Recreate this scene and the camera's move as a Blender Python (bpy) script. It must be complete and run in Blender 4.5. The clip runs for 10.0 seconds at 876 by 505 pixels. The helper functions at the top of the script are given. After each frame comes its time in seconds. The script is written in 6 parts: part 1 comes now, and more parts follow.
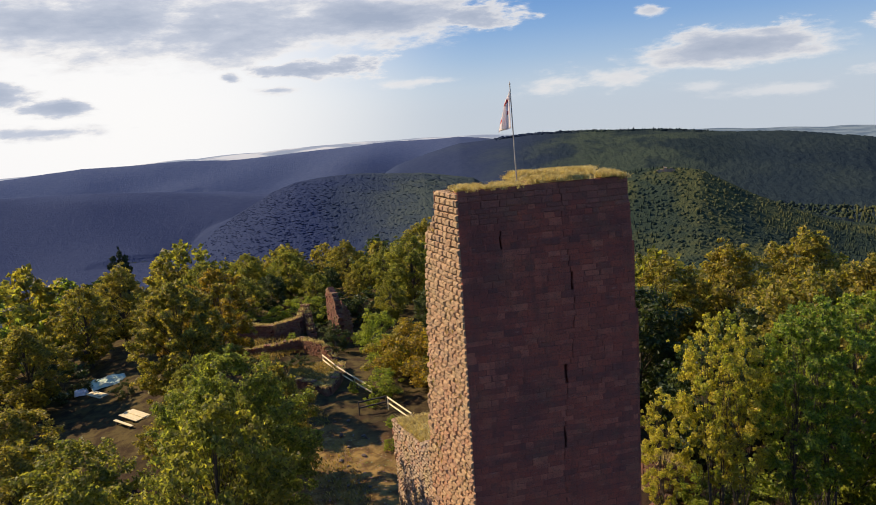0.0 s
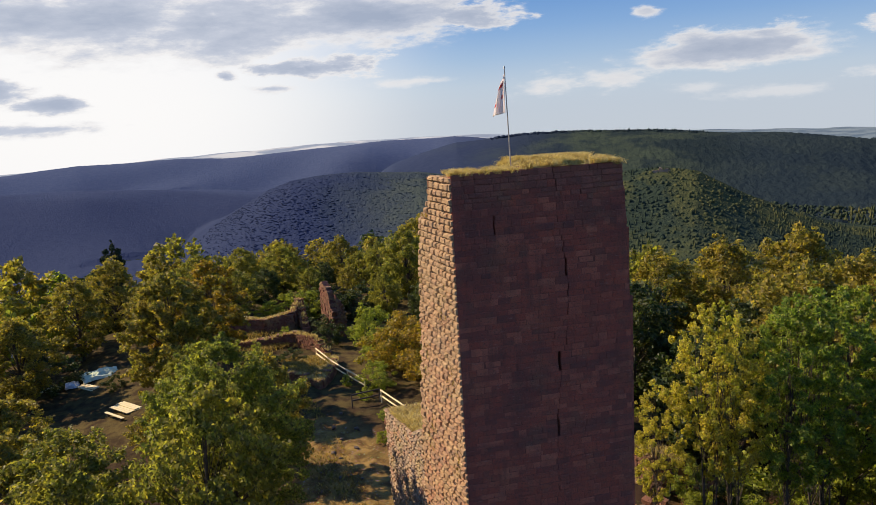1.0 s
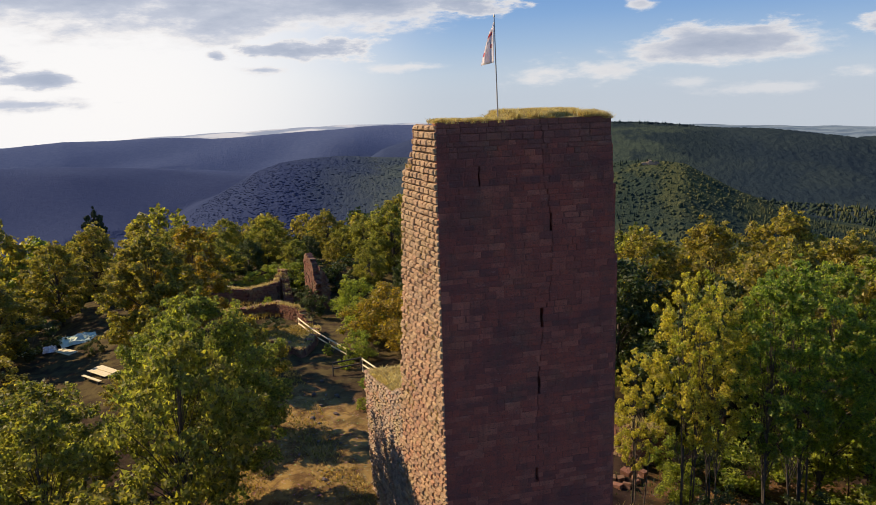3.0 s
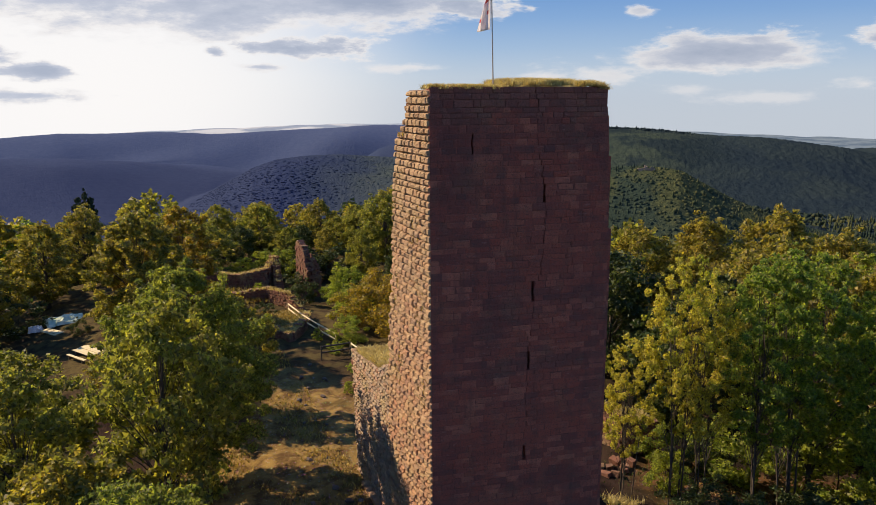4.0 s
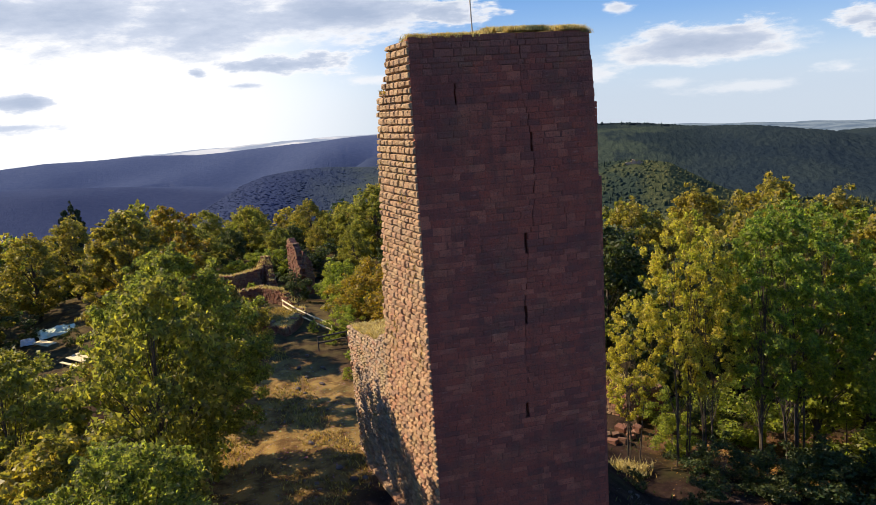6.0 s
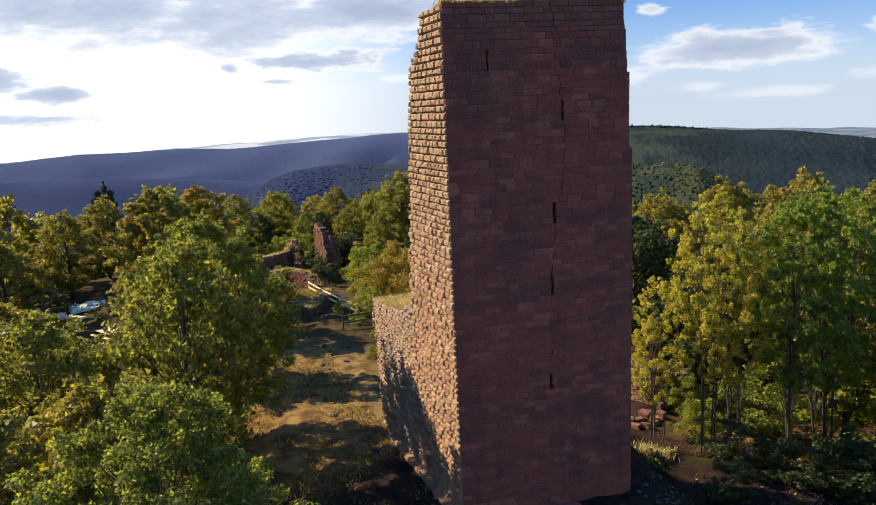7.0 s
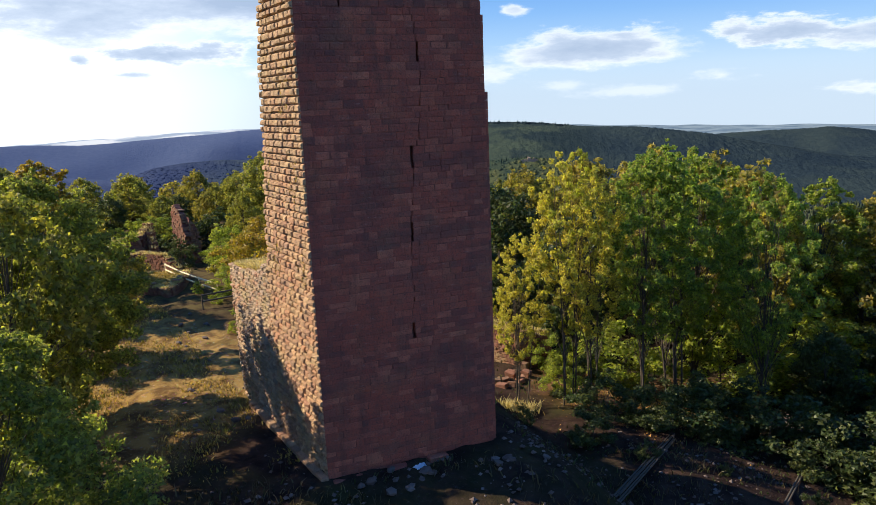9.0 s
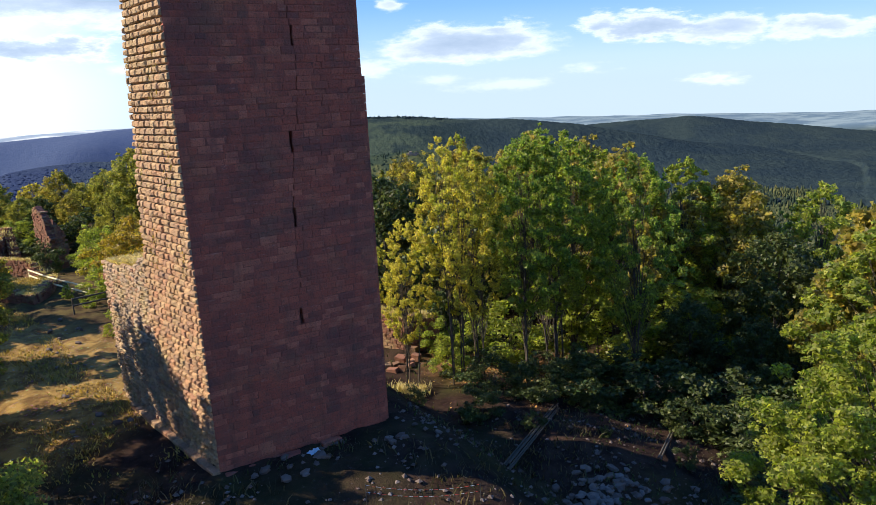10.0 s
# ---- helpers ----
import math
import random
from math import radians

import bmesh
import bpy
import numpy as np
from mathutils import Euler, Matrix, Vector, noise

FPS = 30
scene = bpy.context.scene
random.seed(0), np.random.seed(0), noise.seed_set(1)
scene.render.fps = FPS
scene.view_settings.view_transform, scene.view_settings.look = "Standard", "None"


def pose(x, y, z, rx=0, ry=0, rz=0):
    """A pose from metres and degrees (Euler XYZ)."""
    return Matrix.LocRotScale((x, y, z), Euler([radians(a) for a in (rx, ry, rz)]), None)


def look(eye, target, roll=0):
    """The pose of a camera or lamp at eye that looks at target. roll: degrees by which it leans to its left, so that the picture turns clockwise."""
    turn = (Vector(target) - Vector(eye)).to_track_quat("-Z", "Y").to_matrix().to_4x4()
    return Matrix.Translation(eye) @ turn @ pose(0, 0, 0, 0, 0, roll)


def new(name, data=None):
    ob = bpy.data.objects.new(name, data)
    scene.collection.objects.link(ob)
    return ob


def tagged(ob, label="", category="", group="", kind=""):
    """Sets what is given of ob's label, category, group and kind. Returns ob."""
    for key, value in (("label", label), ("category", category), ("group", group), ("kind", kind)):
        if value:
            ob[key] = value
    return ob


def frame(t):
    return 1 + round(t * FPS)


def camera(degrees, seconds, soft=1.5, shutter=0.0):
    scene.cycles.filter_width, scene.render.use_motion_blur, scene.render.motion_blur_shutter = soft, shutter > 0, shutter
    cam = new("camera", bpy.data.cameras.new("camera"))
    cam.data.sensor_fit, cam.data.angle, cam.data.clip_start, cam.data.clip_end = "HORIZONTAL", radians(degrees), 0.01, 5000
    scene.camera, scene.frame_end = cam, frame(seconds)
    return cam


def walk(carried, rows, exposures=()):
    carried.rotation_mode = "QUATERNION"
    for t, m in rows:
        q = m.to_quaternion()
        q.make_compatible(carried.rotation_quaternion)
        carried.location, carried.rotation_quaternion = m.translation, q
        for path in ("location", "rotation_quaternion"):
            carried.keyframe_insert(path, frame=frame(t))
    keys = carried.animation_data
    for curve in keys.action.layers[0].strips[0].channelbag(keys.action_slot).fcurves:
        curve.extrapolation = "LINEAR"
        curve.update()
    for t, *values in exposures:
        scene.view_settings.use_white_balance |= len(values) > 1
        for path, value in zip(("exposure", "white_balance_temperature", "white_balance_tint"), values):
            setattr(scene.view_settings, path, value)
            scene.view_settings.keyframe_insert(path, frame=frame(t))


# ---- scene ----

# ---- camera ----
EXPOSURES = [(0.0, 0.33, 6800, 13), (4.5, 0.31, 6850, 14), (5.0, 0.41, 6850, 14), (5.5, 0.56, 6700, 13), (7.0, 0.60, 6500, 12), (8.0, 0.78, 6300, 11), (8.5, 0.88, 6400, 11), (9.0, 0.73, 6200, 8), (9.5, 0.84, 6150, 8), (10.0, 0.86, 6050, 7)]
cam = camera(62.19, 10.0, 0.7)
ROWS = [
    (0.0, -6.575, -28.206, 24.475, 79.236, 3.884, -12.500),
    (0.2, -6.633, -28.251, 24.447, 79.053, 3.861, -12.697),
    (0.5, -6.579, -28.093, 24.208, 78.386, 3.418, -12.443),
    (0.7, -6.540, -28.000, 23.999, 78.805, 2.629, -12.043),
    (1.0, -6.483, -28.050, 23.830, 79.174, 3.517, -12.806),
    (1.2, -6.429, -27.993, 23.696, 79.332, 3.552, -13.674),
    (1.5, -6.457, -28.022, 23.537, 79.122, 4.574, -14.342),
    (1.7, -6.453, -28.025, 23.412, 78.565, 4.647, -14.380),
    (2.0, -6.404, -27.940, 23.161, 78.112, 3.548, -14.230),
    (2.2, -6.377, -27.890, 23.002, 77.681, 3.656, -14.218),
    (2.5, -6.341, -27.867, 22.790, 78.375, 3.642, -14.246),
    (2.7, -6.347, -27.912, 22.614, 78.351, 2.929, -14.041),
    (3.8, -6.122, -27.574, 21.114, 77.611, 0.237, -12.964),
    (4.0, -6.109, -27.585, 20.860, 78.250, 0.376, -13.620),
    (4.2, -6.006, -27.379, 20.587, 78.950, 3.548, -13.570),
    (4.5, -6.029, -27.540, 20.222, 78.863, -0.248, -13.801),
    (4.7, -6.017, -27.470, 20.014, 77.538, 1.509, -13.851),
    (5.0, -6.023, -27.560, 19.678, 77.845, 3.072, -14.814),
    (5.2, -5.987, -27.538, 19.504, 78.690, 3.720, -14.936),
    (5.5, -6.011, -27.515, 19.212, 78.693, 3.694, -14.868),
    (5.7, -6.013, -27.434, 19.024, 78.823, 3.716, -14.879),
    (6.8, -6.211, -27.712, 17.748, 78.586, 3.533, -13.705),
    (7.0, -6.267, -27.759, 17.461, 78.834, 2.691, -12.567),
    (7.5, -6.076, -27.459, 16.757, 79.429, 3.698, -13.618),
    (7.7, -6.162, -27.558, 16.549, 79.846, 3.054, -14.153),
    (8.0, -5.896, -27.381, 16.148, 76.077, -0.791, -15.695),
    (8.2, -5.781, -27.377, 15.942, 77.999, 2.365, -16.728),
    (8.5, -5.657, -27.201, 15.644, 80.349, 3.483, -20.232),
    (9.0, -5.633, -27.541, 15.275, 78.145, 2.241, -22.578),
    (9.5, -5.601, -27.841, 15.006, 77.559, 2.737, -24.164),
    (10.0, -5.833, -28.044, 14.822, 77.350, 2.900, -31.900),
]
walk(cam, [(t, pose(x, y, z, rx, ry, rz)) for t, x, y, z, rx, ry, rz in ROWS], EXPOSURES)


# ---- light ----
SUN_AZ, SUN_EL = -57.0, 35.0   # degrees; azimuth from +y towards +x
sun_way = Vector((math.sin(radians(SUN_AZ)) * math.cos(radians(SUN_EL)), math.cos(radians(SUN_AZ)) * math.cos(radians(SUN_EL)), math.sin(radians(SUN_EL))))
sun_data = bpy.data.lights.new("sun", "SUN")
sun_data.energy, sun_data.angle, sun_data.color = 5.5, radians(0.55), (1.0, 0.81, 0.56)
sun = new("sun", sun_data)
sun.matrix_world = look(sun_way * 300, (0, 0, 0))


class Nodes:
    """Short spelling for node trees."""

    def __init__(self, tree):
        self.t = tree
        tree.nodes.clear()

    def add(self, kind, ins=None, **props):
        n = self.t.nodes.new(kind)
        for k, v in props.items():
            setattr(n, k, v)
        for k, v in (ins or {}).items():
            self.put(n.inputs[k], v)
        return n

    def put(self, socket, v):
        if isinstance(v, bpy.types.NodeSocket):
            self.t.links.new(v, socket)
        elif isinstance(v, bpy.types.Node):
            self.t.links.new(v.outputs[0], socket)
        else:
            socket.default_value = v

    def math(self, op, a, b=0.0, c=0.0, clamp=False):
        return self.add("ShaderNodeMath", {0: a, 1: b, 2: c}, operation=op, use_clamp=clamp).outputs[0]

    def mix(self, fac, a, b, blend="MIX"):
        n = self.add("ShaderNodeMix", data_type="RGBA", blend_type=blend)
        self.put(n.inputs[0], fac)
        self.put(n.inputs[6], a)
        self.put(n.inputs[7], b)
        return n.outputs[2]

    def ramp(self, fac, stops, smooth=False):
        n = self.add("ShaderNodeValToRGB", {0: fac})
        e = n.color_ramp.elements
        n.color_ramp.interpolation = "EASE" if smooth else "LINEAR"
        while len(e) < len(stops):
            e.new(0.5)
        for el, (p, c) in zip(e, stops):
            el.position, el.color = p, (*c, 1)
        return n.outputs[0]

    def rng(self, v, a, b, c=0.0, d=1.0):
        return self.add("ShaderNodeMapRange", {0: v, 1: a, 2: b, 3: c, 4: d}, interpolation_type="SMOOTHSTEP").outputs[0]

    def noise(self, vec, scale, detail=4.0, rough=0.55, out=0):
        return self.add("ShaderNodeTexNoise", {"Vector": vec, "Scale": scale, "Detail": detail, "Roughness": rough}).outputs[out]


world = bpy.data.worlds.new("sky")
scene.world = world
world.use_nodes = True
N = Nodes(world.node_tree)
way = N.add("ShaderNodeTexCoord").outputs["Generated"]
sky = N.add("ShaderNodeTexSky", sky_type="NISHITA", sun_disc=False, sun_elevation=radians(SUN_EL), sun_rotation=radians(SUN_AZ), altitude=400.0, air_density=1.0, dust_density=0.8, ozone_density=2.0)
sep = N.add("ShaderNodeSeparateXYZ", {0: way})
az = N.math("MULTIPLY", N.math("ARCTAN2", sep.outputs[0], sep.outputs[1]), 57.2958)
el = N.math("MULTIPLY", N.math("ARCSINE", sep.outputs[2]), 57.2958)
flat = N.add("ShaderNodeCombineXYZ", {0: N.math("MULTIPLY", az, 0.20), 1: N.math("MULTIPLY", el, 0.62), 2: 4.3})
warp = N.noise(flat, 1.0, 7.0, 0.62)
fine = N.noise(flat, 3.4, 6.0, 0.62)
wob = N.math("ADD", N.math("MULTIPLY", N.math("SUBTRACT", warp, 0.5), 3.4), N.math("MULTIPLY", N.math("SUBTRACT", fine, 0.5), 1.3))
CLOUDS = (  # azimuth, elevation, half width, half height, weight
    (-12.0, 7.9, 10.0, 3.2, 1.0), (-22.0, 8.4, 6.0, 2.4, 0.95), (-2.0, 7.2, 9.5, 2.7, 1.0), (8.0, 7.4, 9.0, 2.2, 1.0), (15.5, 7.2, 5.0, 1.2, 0.8), (0.0, 12.5, 26.0, 3.6, 1.0),
    (4.6, 4.1, 5.4, 1.0, 0.95), (-2.9, 3.6, 0.9, 0.45, 0.9), (-14.2, 2.2, 2.4, 0.75, 0.95), (-18.0, 3.2, 2.4, 0.8, 0.9), (-15.2, 0.6, 3.6, 0.55, 0.75), (0.4, 2.6, 2.6, 0.42, 0.7), (10.5, 2.6, 3.0, 0.4, 0.35),
    (34.2, 3.2, 8.6, 1.25, 0.9), (31.4, 4.0, 2.8, 0.9, 0.62), (36.6, 4.1, 3.2, 0.9, 0.62), (26.6, 1.9, 4.6, 0.9, 0.36), (43.9, 3.9, 2.6, 1.0, 0.75), (47.0, 3.7, 4.8, 1.1, 0.8), (53.0, 3.3, 3.8, 1.0, 0.62), (59.0, 2.9, 4.4, 1.0, 0.6),
    (28.6, 6.4, 0.9, 0.42, 0.5), (43.6, 0.95, 2.6, 0.6, 0.34), (37.0, 0.1, 4.4, 0.5, 0.26), (32.3, 0.8, 2.2, 0.5, 0.26), (22.3, 1.8, 4.6, 0.9, 0.38), (51.2, -0.3, 2.6, 0.45, 0.45),
    (-40.0, 9.0, 14.0, 3.0, 0.8), (85.0, 9.0, 16.0, 3.0, 0.8), (-90.0, 12.0, 20.0, 4.0, 0.8), (140.0, 14.0, 25.0, 5.0, 0.8), (-150.0, 12.0, 25.0, 5.0, 0.8), (15.0, 22.0, 16.0, 3.5, 0.7),
)
dens = 0.0
for ca, ce, hw, hh, wt in CLOUDS:
    dx = N.math("DIVIDE", N.math("SUBTRACT", az, ca), hw)
    dy = N.math("DIVIDE", N.math("SUBTRACT", el, ce), hh)
    d = N.math("SQRT", N.math("ADD", N.math("MULTIPLY", dx, dx), N.math("MULTIPLY", dy, dy)))
    body = N.math("MULTIPLY", N.rng(N.math("ADD", d, N.math("MULTIPLY", wob, 0.5 if hw > 5.5 else 1.0)), 1.4, -0.1), wt)
    dens = N.math("MAXIMUM", dens, body)
gd = N.add("ShaderNodeVectorMath", {0: way, 1: (math.sin(radians(-13)) * 0.996, math.cos(radians(-13)) * 0.996, 0.085)}, operation="DOT_PRODUCT").outputs["Value"]
veil = N.rng(gd, 0.86, 1.002)                      # thin bright veil of cloud on the sun's side
grad = N.ramp(N.rng(el, -3.0, 15.0), ((0.0, (0.74, 0.87, 1.02)), (0.18, (0.63, 0.81, 1.03)), (0.33, (0.43, 0.67, 1.01)), (0.50, (0.27, 0.53, 0.97)), (0.70, (0.15, 0.40, 0.90)), (1.0, (0.08, 0.27, 0.76))))
grad = N.add("ShaderNodeVectorMath", {0: grad, "Scale": 6.6}, operation="SCALE").outputs[0]
base = N.mix(0.86, sky.outputs[0], grad)
base = N.mix(N.math("MULTIPLY", N.math("POWER", veil, 1.6), 0.95), base, (8.45, 8.7, 8.8, 1))
shade = N.math("MULTIPLY", dens, N.math("ADD", 0.62, N.math("MULTIPLY", fine, 0.76)))
tone = N.ramp(shade, ((0.0, (0.92, 0.98, 1.04)), (0.32, (0.94, 0.97, 1.0)), (0.62, (0.58, 0.66, 0.80)), (1.0, (0.41, 0.50, 0.66))))
lit = N.add("ShaderNodeVectorMath", {0: tone, "Scale": N.math("ADD", 7.2, N.math("MULTIPLY", veil, 0.6))}, operation="SCALE").outputs[0]
sky_out = N.mix(N.math("MULTIPLY", N.rng(dens, 0.03, 0.42), 0.93), base, lit)
bg = N.add("ShaderNodeBackground", {0: sky_out, 1: 0.09})
N.add("ShaderNodeOutputWorld", {0: bg})


# ---- materials ----
def material(name):
    m = bpy.data.materials.new(name)
    m.use_nodes = True
    return m, Nodes(m.node_tree)


def finish(n, color, rough=0.9, bump=None, dist=0.02, strength=0.6, **more):
    p = n.add("ShaderNodeBsdfPrincipled", {"Base Color": color, "Roughness": rough, "Specular IOR Level": 0.25})
    for k, v in more.items():
        n.put(p.inputs[k.replace("_", " ")], v)
    if bump is not None:
        n.put(p.inputs["Normal"], n.add("ShaderNodeBump", {"Height": bump, "Distance": dist, "Strength": strength}))
    n.add("ShaderNodeOutputMaterial", {0: p})
    return p


def where(n):
    return n.add("ShaderNodeNewGeometry").outputs["Position"]


def either_random(n):
    """One random number for each object and each loose piece of a joined mesh."""
    a = n.add("ShaderNodeObjectInfo").outputs["Random"]
    b = n.add("ShaderNodeNewGeometry").outputs["Random Per Island"]
    return n.math("FRACT", n.math("ADD", n.math("MULTIPLY", a, 7.31), n.math("MULTIPLY", b, 3.77)))


def sandstone(name, stops, lichen, soot, zones=0.0, high=0.0, flecks=0.0):
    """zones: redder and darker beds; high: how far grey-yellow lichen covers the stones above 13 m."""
    m, n = material(name)
    pos = where(n)
    rnd = either_random(n)
    c = n.ramp(rnd, stops)
    grain = n.noise(pos, 16.0, 5.0, 0.75)
    blot = n.noise(pos, 2.2, 5.0, 0.6)
    wide = n.noise(pos, 0.7, 4.0, 0.6)
    if zones:
        zn = n.noise(n.add("ShaderNodeMapping", {0: pos, 3: (0.7, 0.7, 1.1)}), 0.34, 3.0, 0.6)
        c = n.mix(n.rng(zn, 0.48, 0.62, 0.0, zones), c, (0.36, 0.098, 0.064, 1))
        c = n.mix(n.rng(zn, 0.46, 0.36, 0.0, zones), c, (0.155, 0.062, 0.058, 1))
        bands = n.noise(n.add("ShaderNodeMapping", {0: pos, 3: (0.16, 0.16, 1.6)}), 0.55, 4.0, 0.6)
        c = n.mix(n.rng(bands, 0.52, 0.66, 0.0, 0.5), c, (0.13, 0.066, 0.062, 1))
    c = n.mix(n.rng(blot, 0.35, 0.75, 0.0, 0.45), c, (0.14, 0.085, 0.075, 1))
    c = n.mix(n.rng(wide, 0.48, 0.68, 0.0, lichen), c, (0.36, 0.30, 0.15, 1))
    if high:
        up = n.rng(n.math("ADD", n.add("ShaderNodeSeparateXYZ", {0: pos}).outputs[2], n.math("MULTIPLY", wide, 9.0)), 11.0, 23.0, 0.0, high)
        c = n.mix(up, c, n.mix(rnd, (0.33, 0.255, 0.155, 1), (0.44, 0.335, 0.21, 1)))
    sm = n.add("ShaderNodeMapping", {0: pos, 3: (1.1, 1.1, 0.13)})
    c = n.mix(n.rng(n.noise(sm, 1.6, 4.0, 0.6), 0.5, 0.72, 0.0, soot), c, (0.095, 0.060, 0.056, 1))
    if flecks:      # pale worn arrises and dry salt along the beds
        fl = n.noise(n.add("ShaderNodeMapping", {0: pos, 3: (0.8, 0.8, 3.2)}), 2.3, 5.0, 0.72)
        c = n.mix(n.rng(fl, 0.58, 0.70, 0.0, flecks), c, (0.40, 0.23, 0.19, 1))
    c = n.mix(n.rng(grain, 0.36, 0.64, 0.0, 0.6), c, (0.50, 0.42, 0.38, 1), "OVERLAY")
    c = n.mix(n.rng(grain, 0.50, 0.34, 0.0, 0.7), c, (0.09, 0.055, 0.045, 1))
    h = n.math("ADD", n.math("MULTIPLY", grain, 0.35), n.noise(pos, 9.0, 4.0, 0.65))
    finish(n, c, 0.93, h, 0.06, 0.95)
    return m


# front and right stone darker and redder, left stone paler and yellower
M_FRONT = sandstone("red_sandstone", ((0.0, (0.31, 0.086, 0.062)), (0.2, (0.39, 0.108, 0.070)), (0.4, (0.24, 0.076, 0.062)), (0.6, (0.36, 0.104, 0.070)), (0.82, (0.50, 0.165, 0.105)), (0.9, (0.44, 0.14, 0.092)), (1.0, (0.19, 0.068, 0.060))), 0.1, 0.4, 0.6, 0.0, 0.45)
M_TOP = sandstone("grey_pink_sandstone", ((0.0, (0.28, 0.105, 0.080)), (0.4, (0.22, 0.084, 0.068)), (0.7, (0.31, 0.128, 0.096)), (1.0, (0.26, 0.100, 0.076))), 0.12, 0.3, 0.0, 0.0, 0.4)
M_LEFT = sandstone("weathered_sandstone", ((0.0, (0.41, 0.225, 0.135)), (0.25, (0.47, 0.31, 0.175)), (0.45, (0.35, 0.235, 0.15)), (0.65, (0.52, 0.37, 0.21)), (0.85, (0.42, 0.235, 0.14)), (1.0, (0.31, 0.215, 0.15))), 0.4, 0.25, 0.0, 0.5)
M_STUMP = sandstone("grey_weathered_sandstone", ((0.0, (0.38, 0.24, 0.165)), (0.3, (0.52, 0.41, 0.275)), (0.5, (0.28, 0.225, 0.17)), (0.75, (0.44, 0.36, 0.27)), (1.0, (0.46, 0.28, 0.185))), 0.55, 0.35)
M_RUIN = sandstone("ruin_sandstone", ((0.0, (0.21, 0.095, 0.062)), (0.5, (0.27, 0.13, 0.085)), (1.0, (0.18, 0.110, 0.07))), 0.5, 0.5)

m, n = material("red_joint_mortar")
pos = where(n)
finish(n, n.mix(n.rng(n.noise(pos, 1.7, 5.0, 0.7), 0.35, 0.65), (0.135, 0.054, 0.044, 1), (0.30, 0.102, 0.076, 1)), 1.0, n.noise(pos, 22.0), 0.03)
M_JOINT = m

m, n = material("mortar")
pos = where(n)
finish(n, n.mix(n.noise(pos, 14.0), (0.12, 0.05, 0.042, 1), (0.19, 0.085, 0.065, 1)), 1.0, n.noise(pos, 30.0), 0.02)
M_MORTAR = m

m, n = material("pale_mortar")
pos = where(n)
finish(n, n.mix(n.noise(pos, 9.0), (0.15, 0.095, 0.065, 1), (0.29, 0.195, 0.125, 1)), 1.0, n.noise(pos, 30.0), 0.02)
M_PALE_MORTAR = m

m, n = material("hill_soil")
pos = where(n)
big, mid_n, fine_n = n.noise(pos, 0.11, 5.0, 0.6), n.noise(pos, 0.8, 6.0, 0.65), n.noise(pos, 11.0, 4.0, 0.7)
leaf_n = n.add("ShaderNodeTexVoronoi", {"Vector": pos, "Scale": 5.5}).outputs["Color"]
# near-black soil: the deep shade before the keep is put into this colour
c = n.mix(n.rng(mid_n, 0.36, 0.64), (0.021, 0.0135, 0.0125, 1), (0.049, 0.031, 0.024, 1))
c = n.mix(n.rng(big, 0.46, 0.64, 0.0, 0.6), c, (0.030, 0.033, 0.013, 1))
pxyz = n.add("ShaderNodeSeparateXYZ", {0: pos})
yx = n.math("DIVIDE", n.math("ADD", pxyz.outputs[0], n.math("MULTIPLY", n.math("SUBTRACT", mid_n, 0.5), 7.0)), 6.0)
yx = n.math("ADD", yx, 0.95)
yy = n.math("DIVIDE", n.math("SUBTRACT", pxyz.outputs[1], 17.0), 11.5)
yard = n.rng(n.math("ADD", n.math("MULTIPLY", yx, yx), n.math("MULTIPLY", yy, yy)), 1.5, 0.5)
# trodden yard earth; its mask ends where the painted shade of the front ground starts
trod = n.mix(n.rng(mid_n, 0.38, 0.62), (0.125, 0.074, 0.032, 1), (0.31, 0.205, 0.070, 1))
back = n.rng(pxyz.outputs[1], 22.0, 33.0, 0.0, 0.85)
c = n.mix(back, c, n.mix(n.rng(mid_n, 0.36, 0.64), (0.052, 0.036, 0.022, 1), (0.115, 0.090, 0.036, 1)))
c = n.mix(yard, c, trod)
lx = n.math("DIVIDE", n.math("SUBTRACT", pxyz.outputs[0], 25.0), 9.0)
ly = n.math("DIVIDE", n.math("SUBTRACT", pxyz.outputs[1], 10.5), 5.5)
litter = n.rng(n.math("ADD", n.math("MULTIPLY", lx, lx), n.math("MULTIPLY", ly, ly)), 1.3, 0.4)
c = n.mix(litter, c, n.mix(n.rng(mid_n, 0.36, 0.64), (0.07, 0.038, 0.020, 1), (0.20, 0.105, 0.045, 1)))
c = n.mix(n.rng(n.noise(pos, 0.33, 4.0), 0.54, 0.70, 0.0, 0.4), c, (0.06, 0.058, 0.02, 1))
c = n.mix(n.math("MULTIPLY", n.rng(n.noise(pos, 5.0, 3.0, 0.7), 0.56, 0.7, 0.0, 0.55), n.math("ADD", 0.12, n.math("MAXIMUM", yard, litter))), c, n.mix(0.6, leaf_n, (0.24, 0.13, 0.05, 1)))
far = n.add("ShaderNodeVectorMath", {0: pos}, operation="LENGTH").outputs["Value"]
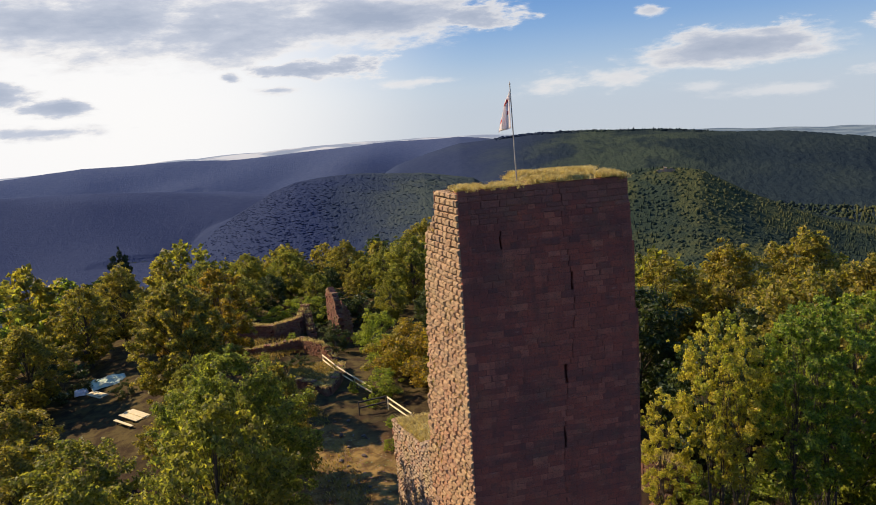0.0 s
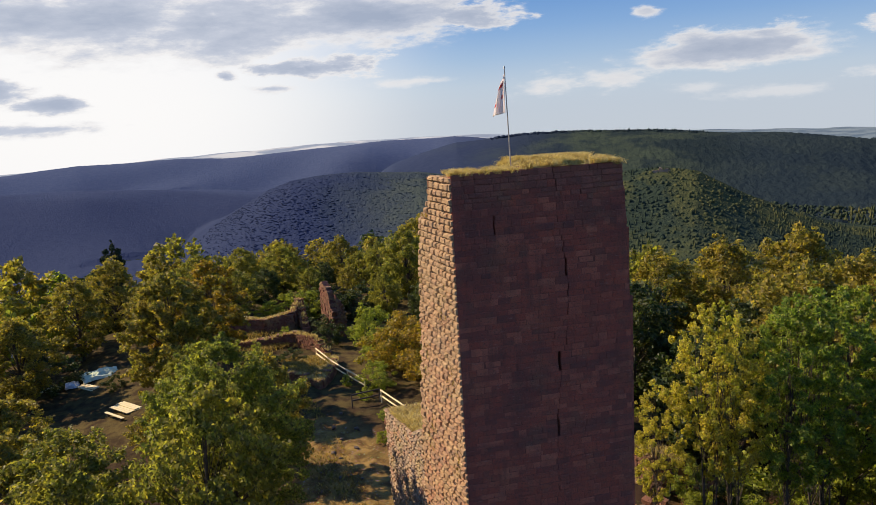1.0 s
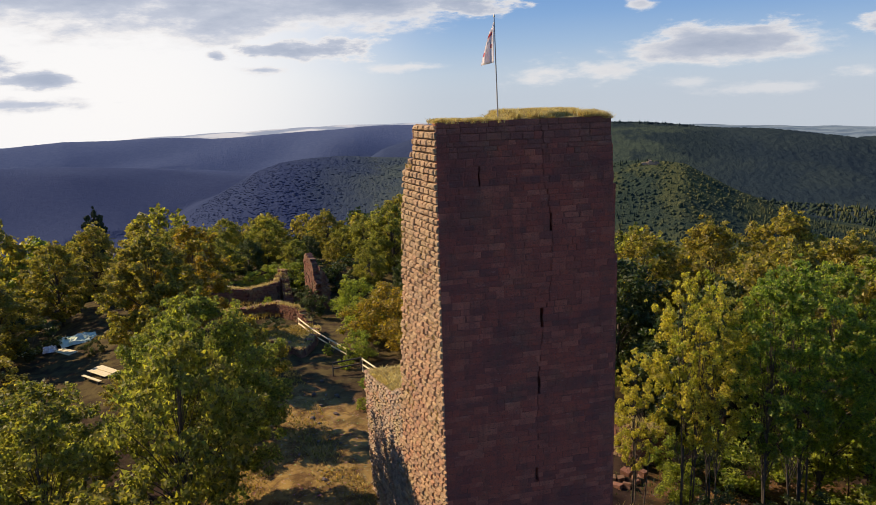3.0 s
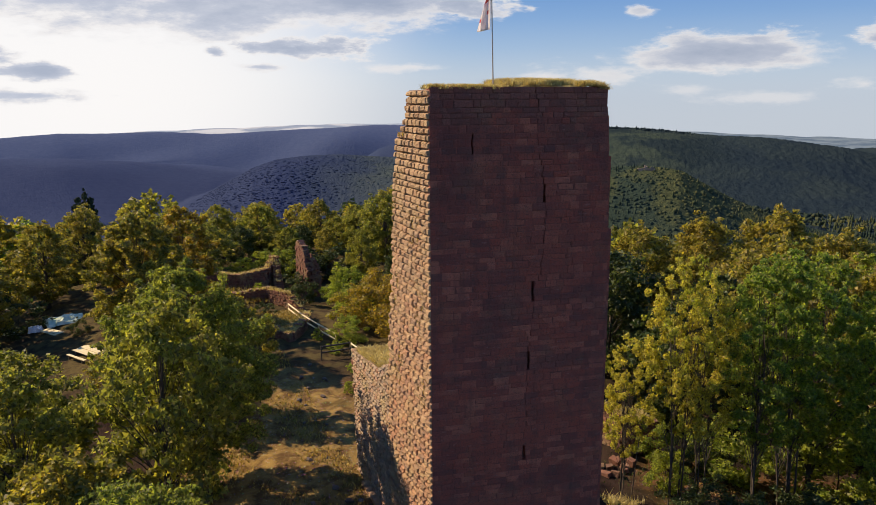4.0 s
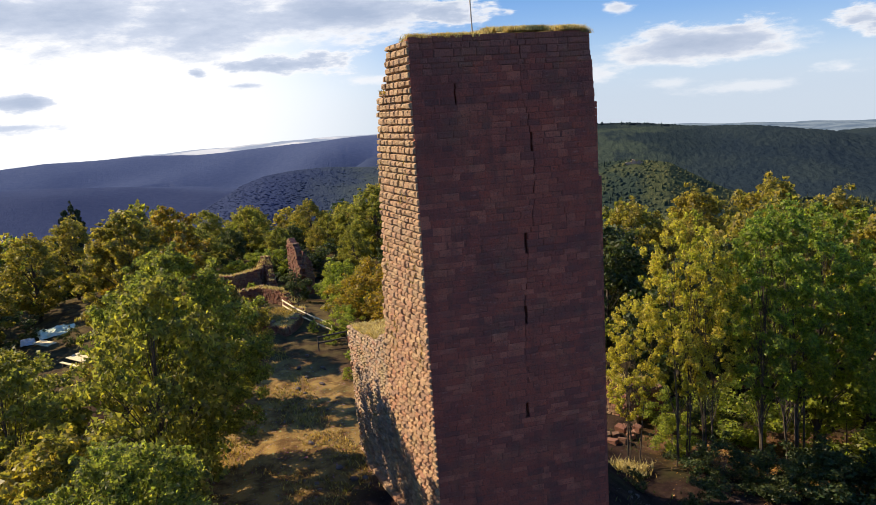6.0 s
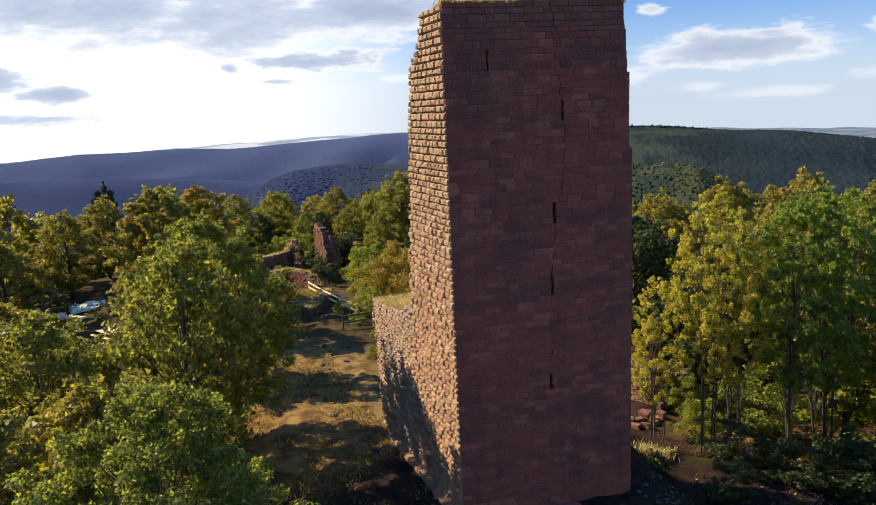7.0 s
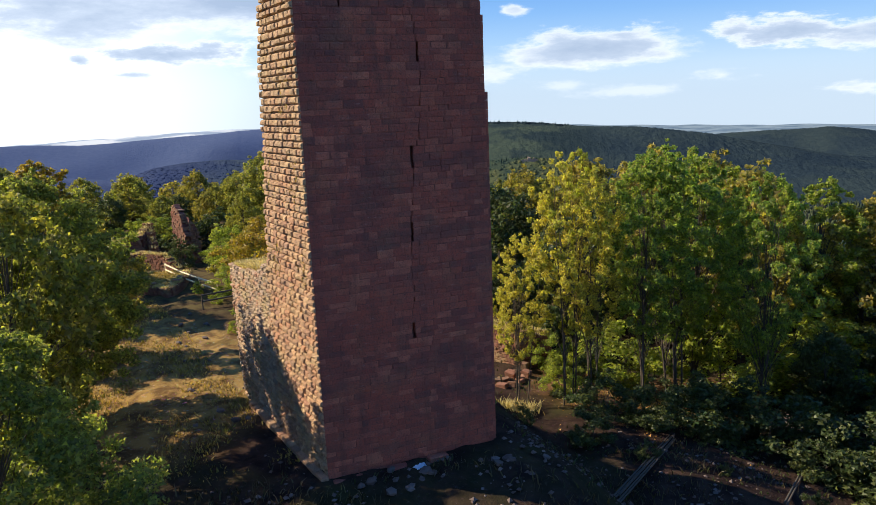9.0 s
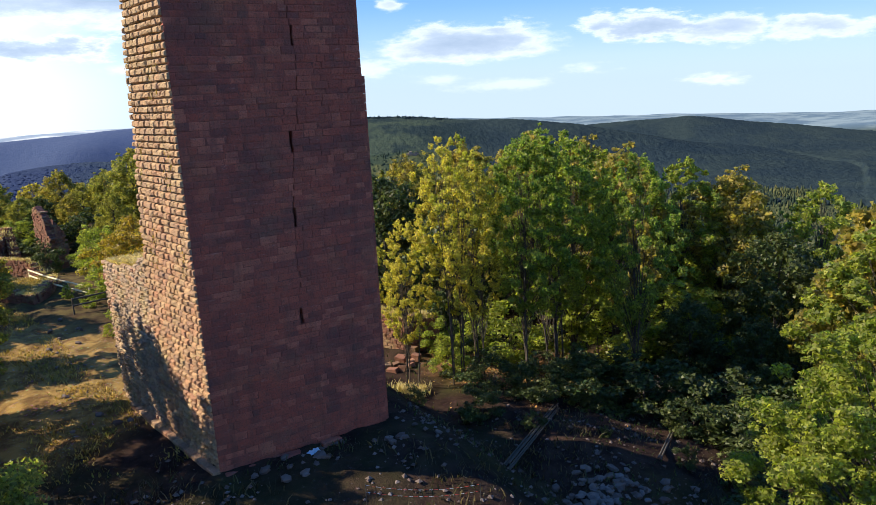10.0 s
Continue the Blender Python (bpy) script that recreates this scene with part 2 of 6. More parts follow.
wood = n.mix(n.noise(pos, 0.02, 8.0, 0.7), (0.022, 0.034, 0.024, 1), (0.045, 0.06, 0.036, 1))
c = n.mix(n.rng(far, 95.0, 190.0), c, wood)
# far plain: distance haze put into its pale blue colour
hazy_field = n.mix(n.rng(n.noise(pos, 0.004, 5.0, 0.6), 0.45, 0.6), (0.24, 0.30, 0.38, 1), (0.50, 0.54, 0.56, 1))
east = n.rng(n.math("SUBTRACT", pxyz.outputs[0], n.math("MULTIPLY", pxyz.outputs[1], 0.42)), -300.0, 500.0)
hazy_field = n.mix(east, hazy_field, n.mix(n.rng(n.noise(pos, 0.006, 6.0, 0.65), 0.4, 0.62), (0.10, 0.15, 0.20, 1), (0.20, 0.26, 0.29, 1)))
c = n.mix(n.rng(far, 3550.0, 3900.0), c, hazy_field)
finish(n, c, 1.0, n.math("ADD", mid_n, n.math("MULTIPLY", fine_n, 0.5)), 0.12, 0.8, Specular_IOR_Level=0.03)
M_SOIL = m


def foliage(name, stops, glow=0.4, tint=0.35, alt=(0.2, 0.15, 0.02), thru=(0.75, 0.85, 0.1), clump=0.55, spread=(0.62, 1.1)):
    """Leaves that let some light through, varied leaf by leaf, by clump and tree by tree."""
    m, n = material(name)
    isl = n.add("ShaderNodeNewGeometry").outputs["Random Per Island"]
    tree_rnd = n.add("ShaderNodeObjectInfo").outputs["Random"]
    c = n.ramp(isl, stops)
    c = n.mix(n.rng(n.noise(where(n), clump, 3.0, 0.6), 0.46, 0.66, 0.0, 0.85), c, (*alt, 1))
    c = n.mix(n.math("MULTIPLY", tree_rnd, tint), c, (*alt, 1))
    leaf = n.math("FRACT", n.math("MULTIPLY", isl, 41.7))
    c = n.add("ShaderNodeHueSaturation", {"Value": n.math("ADD", spread[0], n.math("MULTIPLY", leaf, spread[1])), "Saturation": n.math("ADD", 0.85, n.math("MULTIPLY", leaf, 0.2)), "Color": c}).outputs[0]
    d = n.add("ShaderNodeBsdfPrincipled", {"Base Color": c, "Roughness": 0.48, "Specular IOR Level": 0.3})
    tr = n.add("ShaderNodeBsdfTranslucent", {0: n.mix(0.5, c, (*thru, 1), "OVERLAY")})
    mx = n.add("ShaderNodeMixShader", {0: glow, 1: d, 2: tr})
    n.add("ShaderNodeOutputMaterial", {0: mx})
    return m


M_GREEN = foliage("green_leaves", ((0.0, (0.098, 0.118, 0.033)), (0.5, (0.170, 0.180, 0.046)), (0.85, (0.255, 0.240, 0.060)), (1.0, (0.36, 0.29, 0.075))), 0.62, 0.34, (0.25, 0.215, 0.042))
M_OAK = foliage("oak_leaves", ((0.0, (0.080, 0.112, 0.034)), (0.5, (0.142, 0.174, 0.048)), (0.85, (0.225, 0.232, 0.060)), (1.0, (0.33, 0.29, 0.07))), 0.66, 0.3, (0.205, 0.205, 0.042))
M_OLIVE = foliage("olive_leaves", ((0.0, (0.112, 0.116, 0.030)), (0.5, (0.20, 0.185, 0.039)), (0.85, (0.29, 0.24, 0.048)), (1.0, (0.38, 0.26, 0.057))), 0.56, 0.35, (0.27, 0.205, 0.042))
# dark green leaves, lowered further so the colour carries deep shade
M_DARK = foliage("dark_shade_leaves", ((0.0, (0.021, 0.042, 0.015)), (0.5, (0.038, 0.063, 0.021)), (1.0, (0.077, 0.091, 0.027))), 0.35, 0.3, (0.075, 0.085, 0.024))
M_YELLOW = foliage("yellow_birch_leaves", ((0.0, (0.285, 0.268, 0.051)), (0.5, (0.467, 0.382, 0.068)), (1.0, (0.650, 0.490, 0.085))), 0.6, 0.22, (0.24, 0.255, 0.036))
M_LIME = foliage("light_green_leaves", ((0.0, (0.114, 0.164, 0.032)), (0.5, (0.188, 0.233, 0.041)), (1.0, (0.307, 0.307, 0.059))), 0.6, 0.3, (0.24, 0.25, 0.033))
M_ASPEN = foliage("aspen_leaves", ((0.0, (0.093, 0.159, 0.028)), (0.5, (0.169, 0.215, 0.041)), (1.0, (0.287, 0.287, 0.052))), 0.6, 0.25, (0.24, 0.25, 0.039), (0.65, 0.9, 0.225))
M_RUST = foliage("rusty_leaves", ((0.0, (0.18, 0.09, 0.018)), (0.5, (0.30, 0.17, 0.022)), (1.0, (0.38, 0.26, 0.028))), 0.45, 0.4, (0.24, 0.21, 0.025))
M_LITTER = foliage("fallen_leaves", ((0.0, (0.22, 0.10, 0.025)), (0.5, (0.36, 0.18, 0.045)), (1.0, (0.48, 0.29, 0.08))), 0.2, 0.2, (0.30, 0.22, 0.05))
M_STRAW = foliage("dry_grass", ((0.0, (0.46, 0.38, 0.13)), (0.5, (0.66, 0.54, 0.20)), (1.0, (0.84, 0.74, 0.36))), 0.4, 0.1, (0.26, 0.20, 0.06), (0.8, 0.68, 0.3), 2.6, (0.7, 0.5))
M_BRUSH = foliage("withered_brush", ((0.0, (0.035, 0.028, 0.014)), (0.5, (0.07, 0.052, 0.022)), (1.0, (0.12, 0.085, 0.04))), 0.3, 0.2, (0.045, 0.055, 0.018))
M_GRASS = foliage("yard_grass", ((0.0, (0.16, 0.12, 0.03)), (0.5, (0.34, 0.25, 0.062)), (1.0, (0.50, 0.38, 0.11))), 0.35, 0.1, (0.15, 0.16, 0.03), (0.75, 0.65, 0.2), 0.55, (0.7, 0.6))


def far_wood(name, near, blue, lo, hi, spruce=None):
    """Canopy of far woods: mixed green towards the east, blue haze painted in towards the west."""
    m, n = material(name)
    isl = n.add("ShaderNodeNewGeometry").outputs["Random Per Island"]
    pos = where(n)
    at = n.add("ShaderNodeSeparateXYZ", {0: pos})
    crown_n = n.noise(pos, 0.07, 5.0, 0.75)
    stand = n.noise(pos, 0.005, 5.0, 0.65)
    tone = n.math("ADD", n.math("MULTIPLY", isl, 0.45), n.math("MULTIPLY", crown_n, 0.55))
    green = n.mix(n.rng(stand, 0.44, 0.58), n.ramp(tone, [(p, near[0 + k]) for p, k in ((0.15, 0), (0.5, 1), (0.85, 2))]), n.ramp(tone, [(p, near[3 + k]) for p, k in ((0.15, 0), (0.5, 1), (0.85, 2))]))
    hazed = n.ramp(tone, [(p, c) for p, c in zip((0.2, 0.5, 0.85), blue)])
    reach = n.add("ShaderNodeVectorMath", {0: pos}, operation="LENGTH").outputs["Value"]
    # haze by distance, in the colour: far woods paler, nearer ones darker
    hazed = n.mix(n.rng(n.math("ADD", reach, n.math("MULTIPLY", stand, 500.0)), 3000.0, 2100.0), hazed, n.ramp(tone, [(p, (c[0] * 0.56, c[1] * 0.56, c[2] * 0.62)) for p, c in zip((0.2, 0.5, 0.85), blue)]))
    slope = n.math("DIVIDE", at.outputs[0], n.math("ADD", at.outputs[1], 1.0))
    east = n.rng(n.math("ADD", slope, n.math("MULTIPLY", n.math("SUBTRACT", stand, 0.5), 0.16)), lo, hi)
    # tone goes darker from due north eastwards, within about 2.7 km
    rear_dark = n.rng(n.math("ADD", slope, n.math("MULTIPLY", n.math("SUBTRACT", stand, 0.5), 0.22)), 0.02, 0.11)
    hazed = n.mix(n.math("MULTIPLY", rear_dark, n.rng(reach, 2700.0, 2350.0, 0.0, 0.6)), hazed, n.ramp(tone, [(p, (c[0] * 0.42, c[1] * 0.46, c[2] * 0.5)) for p, c in zip((0.2, 0.5, 0.85), blue)]))
    c = n.mix(east, hazed, green)
    if spruce:      # shade on the slopes further east, put into the colour as dark spruce
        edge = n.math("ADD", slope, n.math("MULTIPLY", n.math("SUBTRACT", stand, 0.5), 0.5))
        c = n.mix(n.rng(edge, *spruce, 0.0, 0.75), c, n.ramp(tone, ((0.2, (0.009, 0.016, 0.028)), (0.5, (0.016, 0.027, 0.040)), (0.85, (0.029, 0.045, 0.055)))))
    finish(n, c, 1.0, n.math("ADD", crown_n, n.noise(pos, 0.2, 3.0)), 3.0, 0.8, Specular_IOR_Level=0.0)
    return m


# Distance haze put into these blues, and into the ridge and spur greens.
HAZE_BLUE = ((0.037, 0.057, 0.124), (0.062, 0.087, 0.164), (0.096, 0.124, 0.205))
M_WOOD_R = far_wood("mixed_wood_canopy", ((0.017, 0.030, 0.026), (0.030, 0.046, 0.036), (0.052, 0.067, 0.043), (0.036, 0.054, 0.031), (0.067, 0.079, 0.038), (0.120, 0.113, 0.046)), HAZE_BLUE, -0.14, 0.14)
M_WOOD_B = far_wood("hazy_wood_canopy", ((0.010, 0.018, 0.026), (0.018, 0.030, 0.036), (0.032, 0.046, 0.046), (0.024, 0.040, 0.038), (0.040, 0.058, 0.048), (0.068, 0.086, 0.056)), HAZE_BLUE, 0.20, 0.48, (0.60, 0.74))
M_WOOD_SPUR = far_wood("spur_wood_canopy", ((0.038, 0.053, 0.068), (0.055, 0.074, 0.079), (0.082, 0.101, 0.088), (0.046, 0.065, 0.069), (0.070, 0.090, 0.078), (0.107, 0.120, 0.087)), HAZE_BLUE, 0.03, 0.24)

m, n = material("bark")
pos = where(n)
bm_n = n.noise(n.add("ShaderNodeMapping", {0: pos, 3: (6, 6, 1.2)}), 3.0, 5.0, 0.7)
finish(n, n.mix(bm_n, (0.032, 0.025, 0.020, 1), (0.125, 0.102, 0.082, 1)), 0.95, bm_n, 0.03)
M_BARK = m
m, n = material("pale_timber")
pos = where(n)
g = n.noise(n.add("ShaderNodeMapping", {0: pos, 3: (5, 5, 5)}), 4.0, 5.0, 0.7)
finish(n, n.mix(g, (0.66, 0.55, 0.32, 1), (0.84, 0.74, 0.48, 1)), 0.75, g, 0.01)
M_TIMBER = m
m, n = material("grey_timber")
pos = where(n)
g = n.noise(pos, 7.0, 5.0, 0.7)
finish(n, n.mix(g, (0.042, 0.035, 0.030, 1), (0.115, 0.098, 0.082, 1)), 0.85, g, 0.02)
M_GREYWOOD = m
m, n = material("rubble_stone")
pos = where(n)
g = n.noise(pos, 3.0, 6.0, 0.65)
c = n.ramp(either_random(n), ((0.0, (0.085, 0.058, 0.050)), (0.5, (0.125, 0.095, 0.083)), (1.0, (0.19, 0.158, 0.15))))
finish(n, n.mix(n.rng(g, 0.35, 0.7, 0.0, 0.5), c, (0.13, 0.10, 0.09, 1)), 0.92, g, 0.06)
M_RUBBLE = m


def plain(name, a, b, rough=0.6, scale=6.0, metal=0.0):
    m, n = material(name)
    g = n.noise(where(n), scale, 4.0)
    finish(n, n.mix(g, (*a, 1), (*b, 1)), rough, g, 0.01, 0.4, Metallic=metal)
    return m


M_TARP = plain("green_white_tarpaulin", (0.36, 0.50, 0.30), (0.78, 0.80, 0.66), 0.45, 1.6)
M_WHITE = plain("white_sheet", (0.78, 0.78, 0.80), (0.88, 0.88, 0.90), 0.3)
M_STEEL = plain("galvanised_pole", (0.34, 0.31, 0.27), (0.44, 0.41, 0.37), 0.5, 3.0, 0.4)


def cloth(name, color):
    m, n = material(name)
    d = n.add("ShaderNodeBsdfDiffuse", {0: (*color, 1)})
    tr = n.add("ShaderNodeBsdfTranslucent", {0: (*color, 1)})
    n.add("ShaderNodeOutputMaterial", {0: n.add("ShaderNodeMixShader", {0: 0.7, 1: d, 2: tr})})
    return m


M_RED, M_CLOTH = cloth("red_flag_cloth", (0.74, 0.24, 0.23)), cloth("white_flag_cloth", (0.90, 0.87, 0.87))
M_TURF = plain("dry_turf", (0.085, 0.075, 0.026), (0.20, 0.155, 0.055), 1.0, 1.3)
M_CHAIN_RED = plain("red_plastic", (0.42, 0.05, 0.04), (0.55, 0.08, 0.06), 0.5)
M_BAG = plain("pale_blue_plastic", (0.45, 0.52, 0.62), (0.66, 0.72, 0.80), 0.4)
M_BLACK = plain("dark_metal", (0.03, 0.03, 0.03), (0.06, 0.055, 0.05), 0.6)


# ---- building helpers ----
def mesh_from(name, verts, faces, mat):
    """A mesh from an array of vertices and an array of equal-sided faces (or a list of such arrays)."""
    me = bpy.data.meshes.new(name)
    v = np.asarray(verts, np.float32)
    groups = faces if isinstance(faces, list) else [faces]
    groups = [np.asarray(f, np.int32) for f in groups if len(f)]
    me.vertices.add(len(v))
    me.vertices.foreach_set("co", v.ravel())
    loops = np.concatenate([f.ravel() for f in groups])
    sizes = np.concatenate([np.full(len(f), f.shape[1], np.int32) for f in groups])
    starts = np.concatenate([[0], np.cumsum(sizes)[:-1]]).astype(np.int32)
    me.loops.add(len(loops))
    me.loops.foreach_set("vertex_index", loops)
    me.polygons.add(len(sizes))
    me.polygons.foreach_set("loop_start", starts)
    me.update(calc_edges=True)
    me.shade_flat()
    me.materials.append(mat)
    return me


def part(name, data, mat, parent, label="", m=None):
    """One mesh object under a thing or a part. data: a bmesh or a finished mesh."""
    if isinstance(data, bmesh.types.BMesh):
        me = bpy.data.meshes.new(name)
        data.to_mesh(me)
        data.free()
        me.materials.append(mat)
    else:
        me = data
    ob = new(name, me)
    ob.parent = parent
    if m is not None:
        ob.matrix_local = m
    return tagged(ob, label)


def thing(name, m, label, category, group="", kind=""):
    ob = new(name)
    ob.empty_display_size = 0.2
    ob.matrix_world = m
    return tagged(ob, label, category, group, kind)


def box_bm(sx, sy, sz, bevel=0.0, jitter=0.0, rnd=random, cuts=0):
    """A box with its base at z = 0, centred in x and y."""
    bm = bmesh.new()
    bmesh.ops.create_cube(bm, size=1.0)
    if cuts:
        bmesh.ops.subdivide_edges(bm, edges=bm.edges[:], cuts=cuts, use_grid_fill=True)
    for v in bm.verts:
        v.co = Vector((v.co.x * sx, v.co.y * sy, (v.co.z + 0.5) * sz)) + Vector([rnd.uniform(-jitter, jitter) for _ in range(3)])
    if bevel:
        bmesh.ops.bevel(bm, geom=bm.edges[:], offset=bevel, segments=1, affect="EDGES")
    return bm


def rod_bm(a, b, r0, r1=None, sides=7):
    """A tapered round bar from a to b."""
    r1 = r0 if r1 is None else r1
    bm = bmesh.new()
    a, b = Vector(a), Vector(b)
    q = (b - a).to_track_quat("Z", "Y")
    rings = []
    for p, r in ((a, r0), (b, r1)):
        rings.append([bm.verts.new(p + q @ Vector((r * math.cos(2 * math.pi * i / sides), r * math.sin(2 * math.pi * i / sides), 0))) for i in range(sides)])
    for i in range(sides):
        j = (i + 1) % sides
        bm.faces.new((rings[0][i], rings[0][j], rings[1][j], rings[1][i]))
    bm.faces.new(rings[0][::-1])
    bm.faces.new(rings[1])
    return bm


def tube(path, radii, sides=6):
    """Vertices and quads of a tapered tube along a list of points."""
    path = [Vector(p) for p in path]
    vs, fs = [], []
    for k, (p, r) in enumerate(zip(path, radii)):
        d = path[min(k + 1, len(path) - 1)] - path[max(k - 1, 0)]
        q = d.to_track_quat("Z", "Y")
        for i in range(sides):
            vs.append(p + q @ Vector((r * math.cos(2 * math.pi * i / sides), r * math.sin(2 * math.pi * i / sides), 0)))
        if k:
            o = (k - 1) * sides
            for i in range(sides):
                j = (i + 1) % sides
                fs.append((o + i, o + j, o + sides + j, o + sides + i))
    return np.array([tuple(v) for v in vs]), np.array(fs)


def join_arrays(items):
    vs, fs, o = [], [], 0
    for v, f in items:
        vs.append(v)
        fs.append(f + o)
        o += len(v)
    return np.concatenate(vs), np.concatenate(fs)


# ---- ground ----
def sstep(a, b, v):
    u = np.clip((v - a) / (b - a), 0.0, 1.0)
    return u * u * (3 - 2 * u)


def near_ground(x, y):
    """Height of the castle hill: a flat crown that falls away to the right, the front and the back."""
    z = 0.1 * sstep(4, 22, y) + 0.2 * np.sin(x * 0.31 + y * 0.17) * sstep(2, 10, np.abs(x - 4) - 4)
    z = z - 3.3 * sstep(8.5, 14.5, x) - 3.2 * sstep(16, 30, x)
    z = z - 2.2 * sstep(-1, -14, y) - 5.0 * sstep(-14, -40, y)
    z = z - 1.6 * sstep(-16, -32, x)
    z = z - 1.7 * np.exp(-((x - 0.3) / 4.0) ** 2 - ((y - 53) / 6.0) ** 2)
    out = np.sqrt(((x + 2) / 52) ** 2 + ((y - 28) / 58) ** 2)
    fall = np.maximum(out - 0.8, 0)
    return z - 21 * fall * np.minimum(fall * 2.2, 1.0)


RIDGES = (  # distance, half depth, crest as (azimuth, elevation) in degrees seen from the tower
    (4300, 900, ((-90, -2.4), (-20, -2.2), (-8, -1.95), (5, -1.55), (15, -1.65), (22, -1.95), (31, -2.2), (38, -2.5), (44, -2.75), (52, -2.95), (60, -3.5), (90, -5.0))),
    (2900, 420, ((-90, -3.0), (-30, -2.6), (-18, -2.3), (-14, -2.0), (-9, -2.05), (-4, -2.25), (1, -2.1), (7, -1.8), (14, -1.75), (20, -2.6), (24, -6.0), (90, -6.0))),
    (2150, 430, ((-90, -9.0), (3, -7.0), (9, -3.6), (14, -2.2), (18, -1.95), (24, -1.85), (31, -2.25), (38, -2.75), (43, -3.3), (47, -4.3), (52, -5.2), (60, -6.4), (90, -8.0))),
    (2700, 320, ((-90, -9.0), (40, -9.0), (43.5, -3.4), (47, -3.1), (51, -3.05), (56, -3.6), (62, -4.3), (90, -7.0))),
    (1500, 360, ((-90, -12.0), (-10, -10.5), (-7, -8.6), (-5, -7.2), (-3, -6.0), (-1, -4.95), (0.8, -4.4), (3, -4.2), (6, -4.1), (11, -4.35), (15, -5.2), (19, -8.0), (90, -11.0))),
    (2200, 430, ((-90, -4.0), (-30, -3.7), (-20, -3.5), (-14, -3.8), (-9, -4.3), (-4, -4.8), (0, -5.3), (5, -6.4), (90, -12.0))),
    (1280, 260, ((-90, -12.0), (10, -10.0), (14, -6.5), (20, -5.3), (30, -4.9), (32.5, -5.2), (36, -7.0), (42, -9.6), (50, -11.5), (90, -13.0))),
)


def far_ground(x, y):
    r = np.sqrt(x * x + y * y)
    az = np.degrees(np.arctan2(x, y))
    z = np.full_like(r, -235.0)
    top_of = np.full_like(r, -235.0)
    for dist, half, crest in RIDGES:
        a = np.interp(az, [c[0] for c in crest], [c[1] for c in crest])
        top = 20 + dist * np.tan(np.radians(a)) - 8
        one = -235 + (top + 235) * np.exp(-((r - dist) / half) ** 2)
        top_of = np.where(one > z, top, top_of)
        z = np.maximum(z, one)
    spur = 22 * np.sin(x * 0.0052 + 1.0 + 0.9 * np.sin(y * 0.0021)) * np.sin(y * 0.0026 + x * 0.0011) + 9 * np.sin(x * 0.013 + 2.0 * np.sin(y * 0.004))
    low = np.clip((top_of - z) / 70, 0, 1)
    return z + spur * low + 4 * np.sin(x * 0.011 + y * 0.004) * np.sin(y * 0.013 - x * 0.005)


def ground_z(x, y):
    x, y = np.asarray(x, float), np.asarray(y, float)
    out = np.sqrt(((x + 2) / 52) ** 2 + ((y - 28) / 58) ** 2)
    w = sstep(4.0, 8.5, out)
    return np.maximum(near_ground(x, y), -235) * (1 - w) + far_ground(x, y) * w


def build_ground():
    radii = [0.0] + list(np.arange(0.9, 70, 0.9))
    while radii[-1] < 4900:
        radii.append(radii[-1] * 1.028 + 0.3)
    seg = 420
    ang = np.linspace(0, 2 * np.pi, seg, endpoint=False)
    r = np.array(radii[1:])
    cx, cy = 0.0, 14.0
    x = cx + r[:, None] * np.sin(ang)[None]
    y = cy + r[:, None] * np.cos(ang)[None]
    z = ground_z(x, y)
    near = r[:, None] < 130
    rough = 0.10 * np.sin(x * 1.7 + 1.3 * np.sin(y * 0.9)) * np.sin(y * 1.5 + 1.1 * np.sin(x * 0.8)) + 0.05 * np.sin(x * 4.1 + y * 2.3) * np.sin(y * 3.7 - x * 1.9)
    z = z + np.where(near, rough, 0)
    v = np.stack([x, y, z], -1).reshape(-1, 3)
    v = np.concatenate([v, [[cx, cy, float(ground_z(cx, cy))]]])
    k = np.arange(len(r) - 1)[:, None] * seg
    i = np.arange(seg)[None]
    j = (i + 1) % seg
    quads = np.stack([k + i, k + seg + i, k + seg + j, k + j], -1).reshape(-1, 4)
    tris = np.stack([np.full(seg, len(v) - 1), i[0], j[0]], -1)
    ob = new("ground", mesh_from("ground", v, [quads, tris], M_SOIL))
    ob.data.shade_smooth()
    tagged(ob, "wooded castle hill of brown soil and dry grass, with valleys and ridges beyond", "ground", kind="structure")


build_ground()


